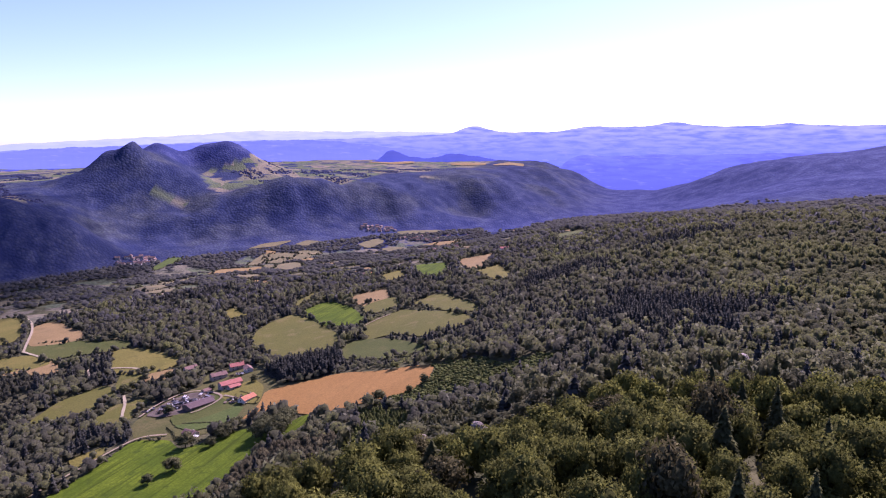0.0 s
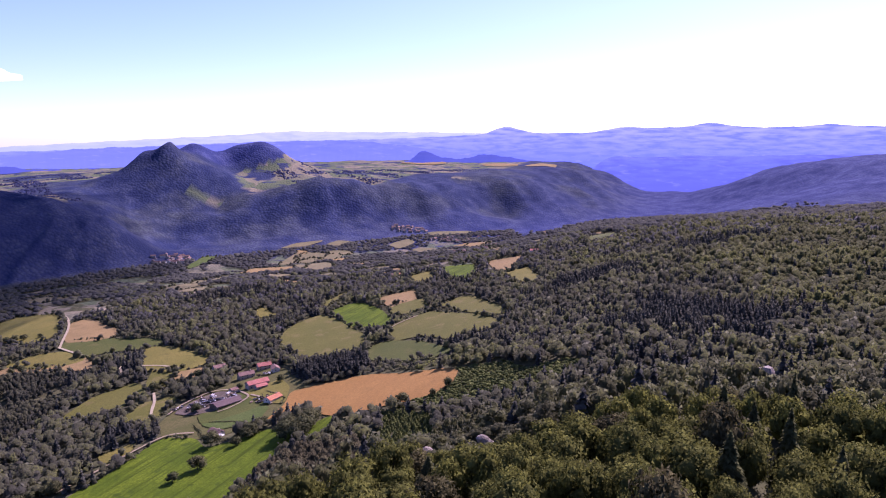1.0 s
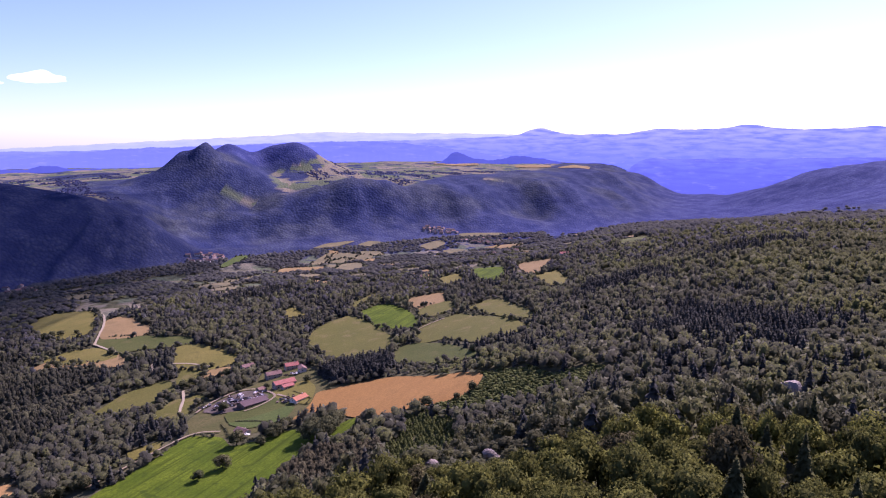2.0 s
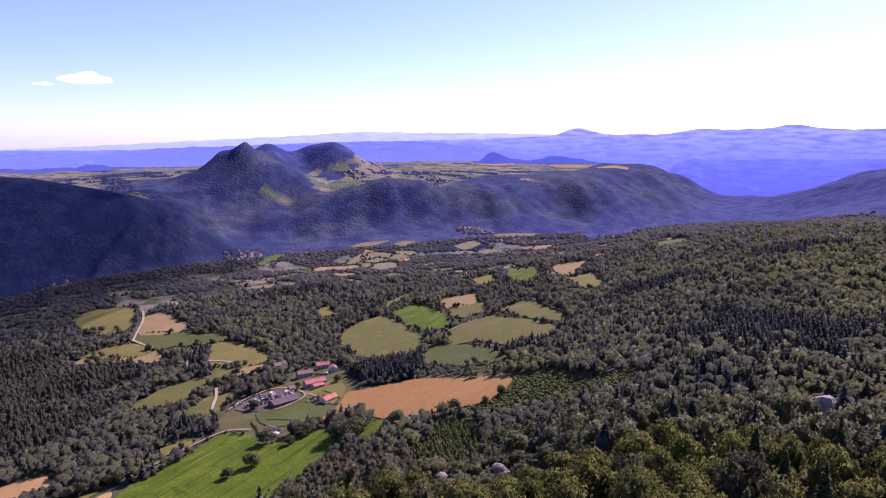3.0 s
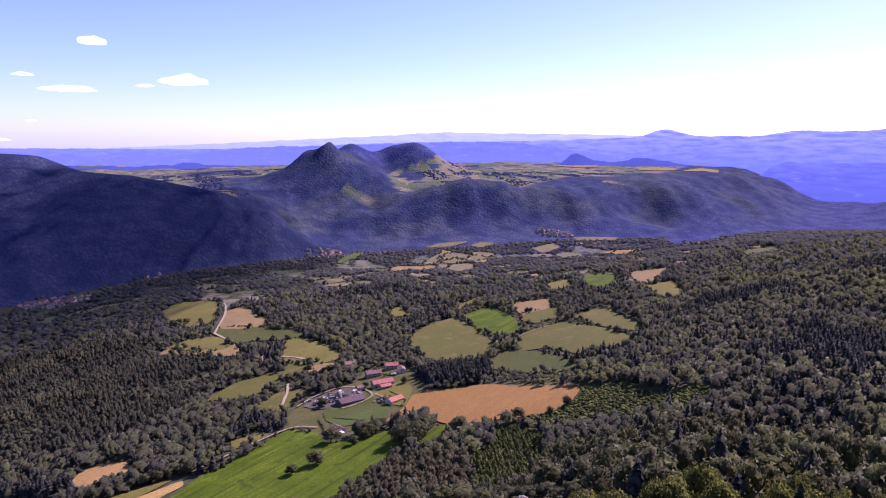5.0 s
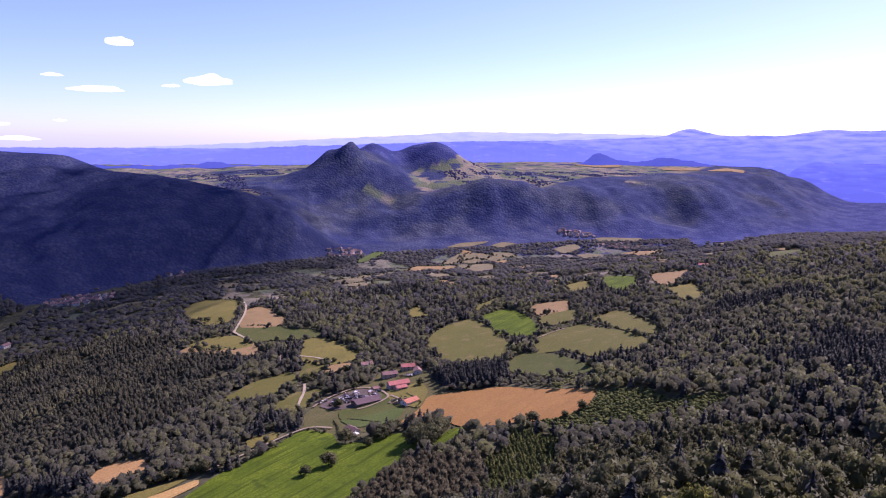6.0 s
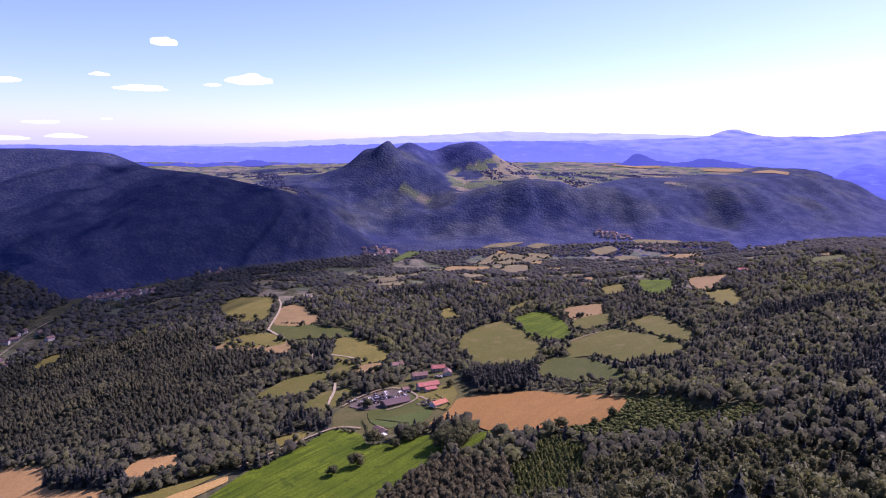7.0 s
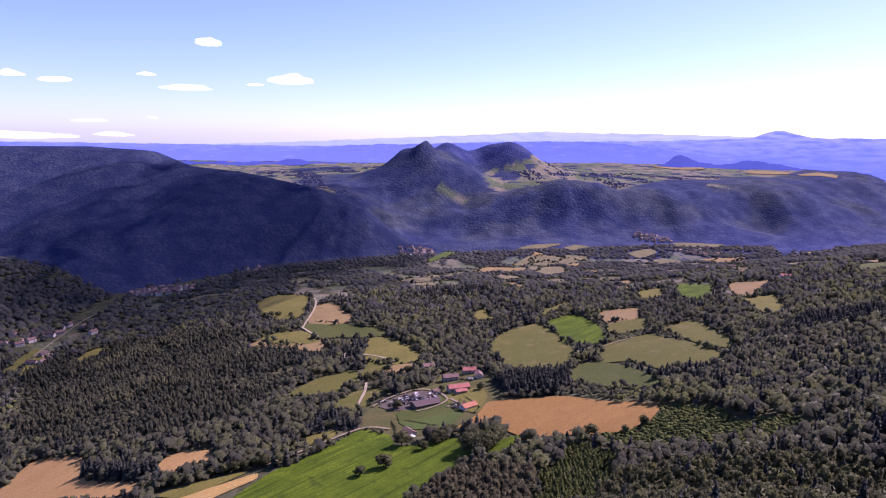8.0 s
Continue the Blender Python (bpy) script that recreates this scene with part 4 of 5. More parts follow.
    tall, wide, tone = rng.uniform(9, 13.5, n), rng.uniform(11, 16, n), np.clip(rng.normal(0.45, 0.36, n), 0, 1)
    standing("spur_woods", [capped(broad_crown(130 + k, 2, 12, 0.12, ICO), 0.35) for k in range(4)], x, y, tall, wide, rng.integers(0, 4, n), SLOPE, "olive-green deciduous woods on top of the spur", tone, 0.3)
    # woods of the bench
    x, y = scatter(rng, 470, 900, 6.9)
    x2, y2 = scatter(rng, 900, 1320, 8.2)
    x, y = np.concatenate([x, x2]), np.concatenate([y, y2])
    ok = free(x, y, 2.0) & ~(planted(x, y))
    ok &= ~open_patch(x, y)
    pines = inside(PINES, x, y) | inside(SPRUCE_LOT, x, y) | inside(BARE_EDGE, x, y) | inside(CONIFER_HEDGE, x, y)
    x, y = x[ok & ~pines], y[ok & ~pines]
    con = rng.random(len(x)) < conifer_share(x, y) + 0.12 - 0.08 * step(180, 330, x)
    tall = np.where(con, rng.uniform(10, 16, len(x)), 6.5 + 8 * rng.random(len(x)) ** 1.5)
    wide = np.where(con, rng.uniform(14, 20, len(x)), 8.5 + 6.5 * rng.random(len(x)) ** 1.5)
    tone = np.clip(rng.normal(0.45, 0.36, len(x)), 0, 1)
    stand = ripple(x, y, 42, 51) + 0.4 * ripple(x, y, 16, 52)
    tone = np.clip(0.45 + (tone - 0.45) * (1 - 0.4 * step(150, 350, x)) + 0.2 * step(40, 200, x) + 0.2 * step(220, 420, x) + 0.35 * stand, 0, 1)
    tall = tall * (1 + 0.22 * stand)
    low = low_hedge(x, y) | inside(YOUNG_ROW, x, y)
    tall, wide = np.where(low, tall * 0.45, tall), np.where(low, wide * 0.6, wide)
    # with distance more trees take the leaves tinted for haze
    distant = rng.random(len(x)) < step(900, 1750, np.hypot(x, y))
    bench_crowns = [capped(broad_crown(140 + k, 2, 10, 0.12, ICO), 0.42) for k in range(6)]
    b = ~con & distant
    standing("bench_edge_woods", bench_crowns, x[b], y[b], tall[b], wide[b], rng.integers(0, 6, b.sum()), HAZED_WOODS, "green woods along the far edge of the bench, dulled for haze", tone[b], 1.1)
    upper = rng.random(len(x)) < step(150, 420, x)
    b = ~con & ~distant & ~upper
    standing("bench_woods", bench_crowns, x[b], y[b], tall[b], wide[b], rng.integers(0, 6, b.sum()), WOODS, "dark green woods and hedgerow trees between the fields", tone[b], 1.3)
    b = ~con & ~distant & upper
    standing("upper_slope_woods", bench_crowns, x[b], y[b], tall[b], wide[b], rng.integers(0, 6, b.sum()), SLOPE, "sunlit olive-green woods on the long upper slope", tone[b], 1.3)
    b = con
    standing("bench_spruces", [spruce_crown(160 + k, 6, 7) for k in range(3)], x[b], y[b], tall[b], wide[b], rng.integers(0, 3, b.sum()), SPRUCES, "dark spruce stands between the fields", tone[b])
    # the dense spruce block behind the wheat
    x, y = scatter(rng, 600, 800, 5.2)
    ok = (inside(SPRUCE_LOT, x, y) & free(x, y, 1.0)) | inside(CONIFER_HEDGE, x, y)
    x, y = x[ok], y[ok]
    n = len(x)
    standing("spruce_block", [spruce_crown(165 + k, 7, 8) for k in range(4)], x, y, rng.uniform(12, 17, n), rng.uniform(18, 25, n), rng.integers(0, 4, n), SPRUCES, "dense block of dark spruces behind the wheat field", np.clip(rng.normal(0.3, 0.25, n), 0, 1))
    # the pine wood below the fields
    x, y = scatter(rng, 480, 1500, 6.3)
    ok = inside(PINES, x, y) & free(x, y, 1.0) & (np.abs(ripple(x, y, 70, 63)) > 0.035)
    x, y = x[ok], y[ok]
    n = len(x)
    stand = 2 * step(-0.12, 0.12, ripple(x, y, 58, 61) + 0.25 * ripple(x, y, 17, 62)) - 1 + 0.3 * ripple(x, y, 11, 62)
    leafy = ripple(x, y, 44, 66) + 0.4 * ripple(x, y, 15, 67) > 0.42
    slim = (rng.random(n) < 0.45) & ~leafy
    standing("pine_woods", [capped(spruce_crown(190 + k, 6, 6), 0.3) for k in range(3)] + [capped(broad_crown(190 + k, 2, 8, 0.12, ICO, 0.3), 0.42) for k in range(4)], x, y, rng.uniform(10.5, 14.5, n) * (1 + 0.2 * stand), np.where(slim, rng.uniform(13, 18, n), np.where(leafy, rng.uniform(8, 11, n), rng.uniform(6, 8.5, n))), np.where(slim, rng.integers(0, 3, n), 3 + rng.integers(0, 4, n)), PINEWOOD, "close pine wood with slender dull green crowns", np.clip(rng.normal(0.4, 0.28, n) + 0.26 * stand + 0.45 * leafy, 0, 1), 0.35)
    # woods of the valley sides
    x, y = scatter(rng, 1320, 2900, 12.8)
    d, _ = along(VALLEY, x, y)
    open_floor = (d > -30) & (d < np.where(y < 930, 30 + 25 * ripple(x, y, 40, 35), 6)) & (y < 1700) & (ripple(x, y, 18, 36) < 0.35)
    mosaic = open_patch(x, y)
    ok = free(x, y) & ~open_floor & ~mosaic & ((d > 14) | (d < -14) & (np.hypot(x, y) < 1960) & ~on_hill(x, y)) & ~inside(PINES, x, y)
    ok &= (x < 150) | (np.hypot(x, y) + rng.uniform(-220, 220, len(x)) < 2150)
    x, y = x[ok], y[ok]
    n = len(x)
    small = np.where(low_hedge(x, y), 0.4, np.where((x < 200) & (np.hypot(x, y) < 2500) & (along(VALLEY, x, y)[0] > 60), 0.72, 1.0))
    tall, wide, tone = rng.uniform(9, 17, n) * small, rng.uniform(15, 23, n), np.clip(rng.normal(0.5, 0.3, n), 0, 1)
    edge = rng.random(n) > step(900, 1750, np.hypot(x, y))
    crowns = [capped(broad_crown(180 + k, 2, 0, 0, ICO, 0.2), 0.4) for k in range(6)]
    remote = np.hypot(x, y) > 1750
    standing("far_valley_woods", [capped(broad_crown(185 + k, 1, 0, 0, ICO, 0.15), 0.3) for k in range(6)], x[remote], y[remote], tall[remote], wide[remote] * 1.15, rng.integers(0, 6, remote.sum()), HAZED_WOODS, "far deciduous woods along the valley", tone[remote], 1.1)
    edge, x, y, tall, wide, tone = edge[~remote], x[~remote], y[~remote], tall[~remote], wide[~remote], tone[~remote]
    for name, material, label, b in (("valley_woods", HAZED_WOODS, "distant deciduous woods on the valley sides", ~edge), ("valley_edge_woods", WOODS, "green woods between the small far fields", edge)):
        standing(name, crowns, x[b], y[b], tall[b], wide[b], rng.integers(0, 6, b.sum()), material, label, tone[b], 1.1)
    # tree lines and copses of the plateau
    clumps = []
    for k in range(6):
        v, f = ICO
        clumps.append(capped((v * rng.uniform(0.75, 1.2, (len(v), 1)) * 0.5, f, v), -0.1))
    x, y = scatter(rng, 1960, 3650, 11)
    d, _ = along(VALLEY, x, y)
    scarp = (-d < 470 + 300 * step(-480, -260, x)) | (hump(x, y, -1150, 2650, 420, 420) > 0.35) | (hump(x, y, -1025, 3185, 190, 150) > 0.3)
    stands = ripple(x, y, 55, 17) + 0.6 * ripple(x, y, 19, 18)
    ok = free(x, y) & (d < -16) & ~on_hill(x, y) & ~scarp & (rng.random(len(x)) < 0.6) & (stands > 0.15)
    x, y = x[ok], y[ok]
    n = len(x)
    standing("upland_copses", clumps, x, y, rng.uniform(5, 10, n), rng.uniform(9, 15, n), rng.integers(0, 6, n), HAZED_CANOPY, "far copses and tree lines on the plateau, tinted blue for haze", np.clip(rng.normal(0.5, 0.28, n), 0, 1), 0.9)
    # hedgerows along the fields
    hx, hy = [], []
    for poly in OPEN[:-1]:
        if inside(yard, np.array([poly[0][0]]), np.array([poly[0][1]]))[0] or math.hypot(*poly[0]) > 2200:
            continue
        for (ax, ay), (bx, by) in zip(poly, poly[1:] + poly[:1]):
            n = int(math.hypot(bx - ax, by - ay) / 4.5)
            for k in range(n):
                if ripple(ax + bx, ay + by, 37, 31) > -0.25 and rng.random() < 0.7:
                    hx.append(ax + (bx - ax) * k / n + rng.uniform(-1.5, 1.5))
                    hy.append(ay + (by - ay) * k / n + rng.uniform(-1.5, 1.5))
    x, y = np.array(hx), np.array(hy)
    ok = np.array([all(abs(along([(a, b, 0) for a, b in line], np.array([p]), np.array([q]))[0][0]) > width * 0.5 + 2 for line, width in WAYS) for p, q in zip(x, y)]) & ~inside(BARE_EDGE, x, y)
    x, y = x[ok], y[ok]
    n = len(x)
    big = rng.random(n) ** 3
    standing("hedgerows", [broad_crown(230 + k, 2, 10, 0.13, ICO, 0.02) for k in range(4)], x, y, 2.6 + 8 * big, 4 + 8 * big, rng.integers(0, 4, n), WOODS, "dark green hedgerows of shrubs round the fields", np.clip(rng.normal(0.4, 0.25, n), 0, 1))
    # low thicket on the rocky rim of the spur
    x, y = scatter(rng, 60, 350, 3.0)
    ok = (hump(x, y, 6, 150, 24, 32) > 0.3) & (ground(x, y) > 140)
    ok &= (np.hypot(x - 8, y - 152) > 3.2) & (np.hypot(x + 5, y - 155) > 3.4)
    x, y = x[ok], y[ok]
    n = len(x)
    standing("rim_thicket", [broad_crown(240 + k, 2, 18, 0.15, ICO, 0.0, 3, 0.85) for k in range(4)], x, y, rng.uniform(1.4, 3.4, n), rng.uniform(3.4, 5.6, n), rng.integers(0, 4, n), SLOPE, "low olive-green thicket of shrubs on the rocky rim", np.clip(rng.normal(0.16, 0.3, n), 0, 1), 0.3)
    # scrub and the young plantation
    x, y = scatter(rng, 300, 700, 3.2)
    ok = inside(SCRUBLAND, x, y) & free(x, y, 1.0)
    x, y = x[ok], y[ok]
    n = len(x)
    standing("scrub", [broad_crown(200 + k, 2, 12, 0.2, ICO, 0.0) for k in range(4)], x, y, rng.uniform(1.2, 3.4, n), rng.uniform(3.5, 6, n), rng.integers(0, 4, n), SCRUB, "bright green bracken and bramble scrub", rng.random(n))
    x, y = scatter(rng, 300, 700, 3.6)
    ok = inside(PLANTATION, x, y) & free(x, y, 1.0)
    x, y = x[ok], y[ok]
    n = len(x)
    standing("plantation", [spruce_crown(210 + k, 5, 6) for k in range(3)], x, y, rng.uniform(3.5, 6.5, n), rng.uniform(7, 11, n), rng.integers(0, 3, n), SCRUB, "young pale green conifer plantation in close rows", rng.random(n) * 0.7)
    x, y = scatter(rng, 300, 700, 4.6)
    ok = inside(BROWN_PINES, x, y) & free(x, y, 1.0)
    x, y = x[ok], y[ok]
    n = len(x)
    standing("brown_pines", [broad_crown(215 + k, 3, 30, 0.1, ICO, 0.2) for k in range(4)], x, y, rng.uniform(9, 14, n), rng.uniform(5.5, 8, n), rng.integers(0, 4, n), BROWN_PINE, "stand of slender brownish pines beside the hay field", rng.random(n), 0.3)
    for ob in kinds:
        for o in (*ob.children_recursive, ob):
            bpy.data.objects.remove(o)


SINGLES = ((-392, 428, 8, 8), (-385, 432, 7, 8), (-377, 437, 8, 8), (-370, 441, 9, 9), (-362, 447, 7, 8), (-355, 453, 8, 8), (-348, 459, 7, 7), (-340, 465, 8, 8), (-333, 471, 8, 9), (-326, 476, 7, 8), (-318, 481, 8, 8), (-312, 485, 9, 9), (-207, 499, 10, 12), (-219, 482, 7, 8), (-213, 543, 11, 13), (-190, 536, 7, 8), (-185, 550, 8, 10), (-182, 555, 9, 11), (-180, 565, 9, 11), (-178, 573, 7, 8), (-260, 627, 8, 10), (-239, 689, 5, 6), (-338, 705, 8, 10), (-335, 718, 7, 8), (-345, 772, 6, 7), (-337, 776, 5, 6), (-53, 548, 8, 10), (-28, 549, 5, 6), (-16, 560, 7, 8), (-696, 984, 8, 10), (-688, 989, 8, 10), (-672, 987, 8, 10), (-646, 987, 6, 7), (-147, 532, 13, 16), (-135, 525, 13, 16), (-131, 531, 14, 17), (-130, 546, 13, 16), (-147, 546, 12, 15), (-581, 824, 7, 8), (-565, 824, 8, 10), (-546, 828, 7, 8), (-269, 687, 6, 7), (-282, 693, 6, 7), (-270, 703, 7, 8), (-314, 714, 8, 10), (-303, 738, 8, 10), (-197, 695, 7, 8))
SPRUCE_LOT = [(-205, 690), (-190, 725), (-128, 740), (-106, 706), (-112, 668), (-185, 672)]
CONIFER_HEDGE = [(-502, 458), (-440, 446), (-402, 452), (-405, 464), (-440, 459), (-497, 472)]
BARE_EDGE = [(-375, 405), (-335, 468), (-318, 484), (-296, 480), (-298, 440), (-305, 405)]
YOUNG_ROW = [(-112, 664), (-106, 708), (-60, 690), (-16, 668), (-4, 620), (-58, 638)]
PINES = [(-1010, 770), (-930, 900), (-800, 940), (-640, 880), (-610, 800), (-500, 800), (-430, 700), (-420, 590), (-455, 530), (-560, 525), (-720, 545)]
SCRUBLAND = [(-8, 606), (30, 588), (48, 548), (81, 545), (101, 518), (89, 501), (55, 500), (20, 505), (-14, 512), (-40, 530), (-60, 545)]
PLANTATION = [(-70, 540), (-31, 511), (-22, 487), (-24, 455), (-30, 425), (-62, 420), (-66, 450), (-78, 482), (-66, 500)]
BROWN_PINES = [(-148, 474), (-123, 496), (-80, 482), (-68, 450), (-64, 422), (-100, 415), (-152, 432)]
plant()


# ---- rock outcrops on the spur ----
def boulder(seed, size):
    rng = np.random.default_rng(seed)
    v, f = ico(2)
    n = v / np.linalg.norm(v, axis=1)[:, None]
    r = np.ones(len(v))
    for _ in range(9):
        d = rng.normal(size=3)
        d /= np.linalg.norm(d)
        r = np.minimum(r, rng.uniform(0.5, 0.8) / np.maximum(0.05, n @ d))
    return n * r[:, None] * size, f


for x, y, s, parts, stout in ((8, 153, 1.7, 2, 0.95), (-5, 156, 1.8, 3, 0.9), (101, 234, 6.4, 3, 1.5)):
    root = new("rock_outcrop")
    root.location = (x, y, float(ground(x, y)))
    for k in range(parts):
        v, f = boulder(abs(x) + k, np.array((s * 1.1, s * 0.9, s * stout)) * (1 - 0.22 * k))
        ob = new("boulder", mesh_from("boulder", v + ((k * s * 0.8, -k * 0.5 * s, s * (0.55 - 0.25 * k))), f, ROCK))
        ob.parent = root
    tagged(root, "pale weathered grey-pink rock outcrop jutting from the trees", "rock")


# ---- houses ----
def box(bm, x0, y0, z0, x1, y1, z1):
    v = [bm.verts.new(p) for p in ((x0, y0, z0), (x1, y0, z0), (x1, y1, z0), (x0, y1, z0), (x0, y0, z1), (x1, y0, z1), (x1, y1, z1), (x0, y1, z1))]
    for q in ((3, 2, 1, 0), (4, 5, 6, 7), (0, 1, 5, 4), (1, 2, 6, 5), (2, 3, 7, 6), (3, 0, 4, 7)):
        bm.faces.new([v[k] for k in q])
    return v


def part(name, bm, material, parent, label=""):
    me = bpy.data.meshes.new(name)
    bmesh.ops.recalc_face_normals(bm, faces=bm.faces[:])
    bm.to_mesh(me)
    bm.free()
    me.materials.append(material)
    ob = new(name, me)
    ob.parent = parent
    return tagged(ob, label)


def wall_block(parent, w, d, h, rise, material):
    """Walls with gables, the ridge along x."""
    bm = bmesh.new()
    box(bm, -w / 2, -d / 2, -3, w / 2, d / 2, h)
    for s in (-1, 1):
        a = [bm.verts.new((s * (w / 2 - t), y, z)) for t in (0, 0.4) for y, z in ((-d / 2, h), (d / 2, h), (0, h + rise))]
        bm.faces.new(a[:3])
        bm.faces.new(a[3:])
        for i, j in ((0, 1), (1, 2), (2, 0)):
            bm.faces.new((a[i], a[j], a[j + 3], a[i + 3]))
    return part("wall", bm, material, parent)


def gable_roof(parent, w, d, h, rise, material, over=0.6, chimney=True):
    bm = bmesh.new()
    k = rise / (d / 2)
    for s in (-1, 1):
        e, t = d / 2 + over, 0.28
        y0, z0 = s * e, h - over * k + 0.1
        q = [bm.verts.new((x, y, z)) for x in (-w / 2 - over, w / 2 + over) for y, z in ((0, h + rise + 0.1), (y0, z0), (y0, z0 + t), (0, h + rise + 0.1 + t))]
        for f in ((0, 1, 2, 3), (7, 6, 5, 4), (0, 4, 5, 1), (1, 5, 6, 2), (2, 6, 7, 3), (3, 7, 4, 0)):
            bm.faces.new([q[i] for i in f])
    roof = part("roof", bm, material, parent)
    if chimney:
        bm = bmesh.new()
        box(bm, w * 0.28, -0.45, h + rise - 0.6, w * 0.28 + 0.8, 0.45, h + rise + 1.1)
        box(bm, w * 0.28 - 0.1, -0.55, h + rise + 1.1, w * 0.28 + 0.9, 0.55, h + rise + 1.25)
        part("chimney", bm, STONE, roof)
    return roof


def opening(name, parent, x, y, z, w, h, along_x, material):
    """A pane or door leaf in its frame, a hand's width proud of the wall."""
    bm = bmesh.new()
    if along_x:
        box(bm, x - w / 2, y - 0.05, z, x + w / 2, y + 0.05, z + h)
    else:
        box(bm, x - 0.05, y - w / 2, z, x + 0.05, y + w / 2, z + h)
    return part(name, bm, material, parent)


def house(name, w, d, h, rise, wall, roof, label, category="house", windows=3, chimney=True, barn=False):
    root = new(name)
    wall_block(root, w, d, h, rise, wall)
    gable_roof(root, w, d, h, rise, roof, chimney=chimney)
    for side in (-1, 1):
        for k in range(windows):
            x = -w / 2 + w * (k + 0.5) / windows
            for z in ((0.9, 3.4) if h > 4.8 else (0.9,)):
                opening("window", root, x, side * d / 2, z, 1.1, 1.3, True, DARKGLASS)
    opening("door", root, w * 0.06, -d / 2, 0.0, 3.4 if barn else 1.1, 3.4 if barn else 2.1, True, TIMBER)
    for side in (-1, 1):
        opening("window", root, side * w / 2, 0.6, h * 0.55, 1.0, 1.2, False, DARKGLASS)
    return tagged(root, label, category)


def put(ob, x, y, turn, sink=0.0):
    ob.matrix_basis = pose(x, y, float(ground(x, y)) - sink, 0, 0, turn)
    return ob


put(house("farmhouse", 16, 9, 3.4, 2.3, RENDERED, ROOFS["orange"], "low white-walled house with an orange-red tiled roof", windows=4), -188, 637, 62)
put(house("barn", 23, 9, 4.6, 2.6, STONE, ROOFS["red"], "long stone barn with a pinkish-red tiled roof", "barn", 4, False, True), -221, 692, 45)
put(house("barn", 12, 7, 3.6, 1.6, STONE, ROOFS["red"], "low lean-to barn with a faded red roof", "barn", 2, False, True), -214, 682, 45)
put(house("farmhouse", 17, 8.5, 5.0, 2.5, STONE, ROOFS["brown"], "two-storey stone farmhouse with a brown tiled roof"), -244, 725, 40)
put(house("farmhouse", 15, 8, 5.0, 2.6, STONE, ROOFS["red"], "stone farmhouse with a bright red tiled roof"), -232, 752, 33)
put(house("barn", 11, 8, 4.2, 2.2, RENDERED, ROOFS["brown"], "small outbuilding with a dull brown roof", "barn", 2, False), -215, 738, 118)
put(house("barn", 9, 6, 3.6, 1.6, RENDERED, ROOFS["red"], "small shed with a red roof by the farmhouse", "barn", 1, False), -224, 766, 33)
put(house("cattle_shed", 27, 14, 3.6, 2.0, TIMBER, ROOFS["slate"], "wide timber cattle shed with a purplish sheet roof", "shed", 5, False, True), -236, 641, 52)
put(house("cottage", 12, 8.5, 3.2, 2.4, RENDERED, ROOFS["brown"], "small cottage with pale gable end under trees"), -217, 566, -28)
put(house("shed", 8, 5.5, 2.6, 1.5, STONE, ROOFS["brown"], "small stone shed with a brown roof", "shed", 1, False), -243, 683, 57)
put(house("farmhouse", 14, 8, 5.0, 2.4, STONE, ROOFS["brown"], "stone house half hidden among trees"), -287, 760, 49)
put(house("farmhouse", 15, 9, 4.0, 2.2, RENDERED, ROOFS["brown"], "lone pale farmhouse among hedges"), -154, 1283, 10)
put(house("barn", 20, 9, 4.0, 2.0, RENDERED, ROOFS["orange"], "pale barn with a faded roof among hedges", "barn", 2, False), -136, 1272, 70)
put(house("farmhouse", 16, 9, 4.5, 2.4, RENDERED, ROOFS["red"], "white farmhouse with a red roof by the fields"), 113, 1268, 15)


def villages():
    rng = random.Random(5)
    words = {"red": "red-roofed", "orange": "orange-roofed", "brown": "brown-roofed", "slate": "dark-roofed"}
    first = []
    for roof in ("brown", "slate", "brown", "brown"):
        for wall, tone in ((RENDERED, "pale"), (STONE, "stone")):
            w = rng.uniform(11, 16)
            first.append(house("village_house", w, 8.5, 5.0, 2.7, wall, ROOFS[roof], "%s %s house in the valley village" % (words[roof], tone), windows=2))
    spots = []
    for cx, cy, rx, ry, turn, n in ((-1185, 1240, 42, 75, -0.5, 34), (-1125, 880, 26, 75, 0.1, 16), (-1010, 800, 14, 40, 0.6, 4), (-1080, 965, 30, 40, 0.4, 5), (-1140, 1530, 40, 40, 0, 8), (-885, 1985, 60, 60, 0, 22), (-240, 2600, 75, 32, 0, 20), (-85, 2420, 85, 30, 0, 12), (60, 2500, 160, 60, 0, 9),
                                    (-30, 1720, 140, 90, 0, 8)):
        for _ in range(n):
            for _ in range(30):
                a, r = rng.uniform(0, 6.28), math.sqrt(rng.random())
                u, v = rx * r * math.cos(a), ry * r * math.sin(a)
                x, y = cx + u * math.cos(turn) - v * math.sin(turn), cy + u * math.sin(turn) + v * math.cos(turn)
                if all(math.hypot(x - p, y - q) > 15 for p, q in spots):
                    spots.append((x, y))
                    break
    for x, y in spots:
        k = rng.choice(range(8))
        tagged(copy_thing(first[k], pose(x, y, float(ground(x, y)) + 0.3, 0, 0, rng.choice((0, 90, 20, 110, 65)) + rng.uniform(-8, 8))), group="village houses")
    for ob in first:
        for o in (*ob.children_recursive, ob):
            bpy.data.objects.remove(o)


villages()


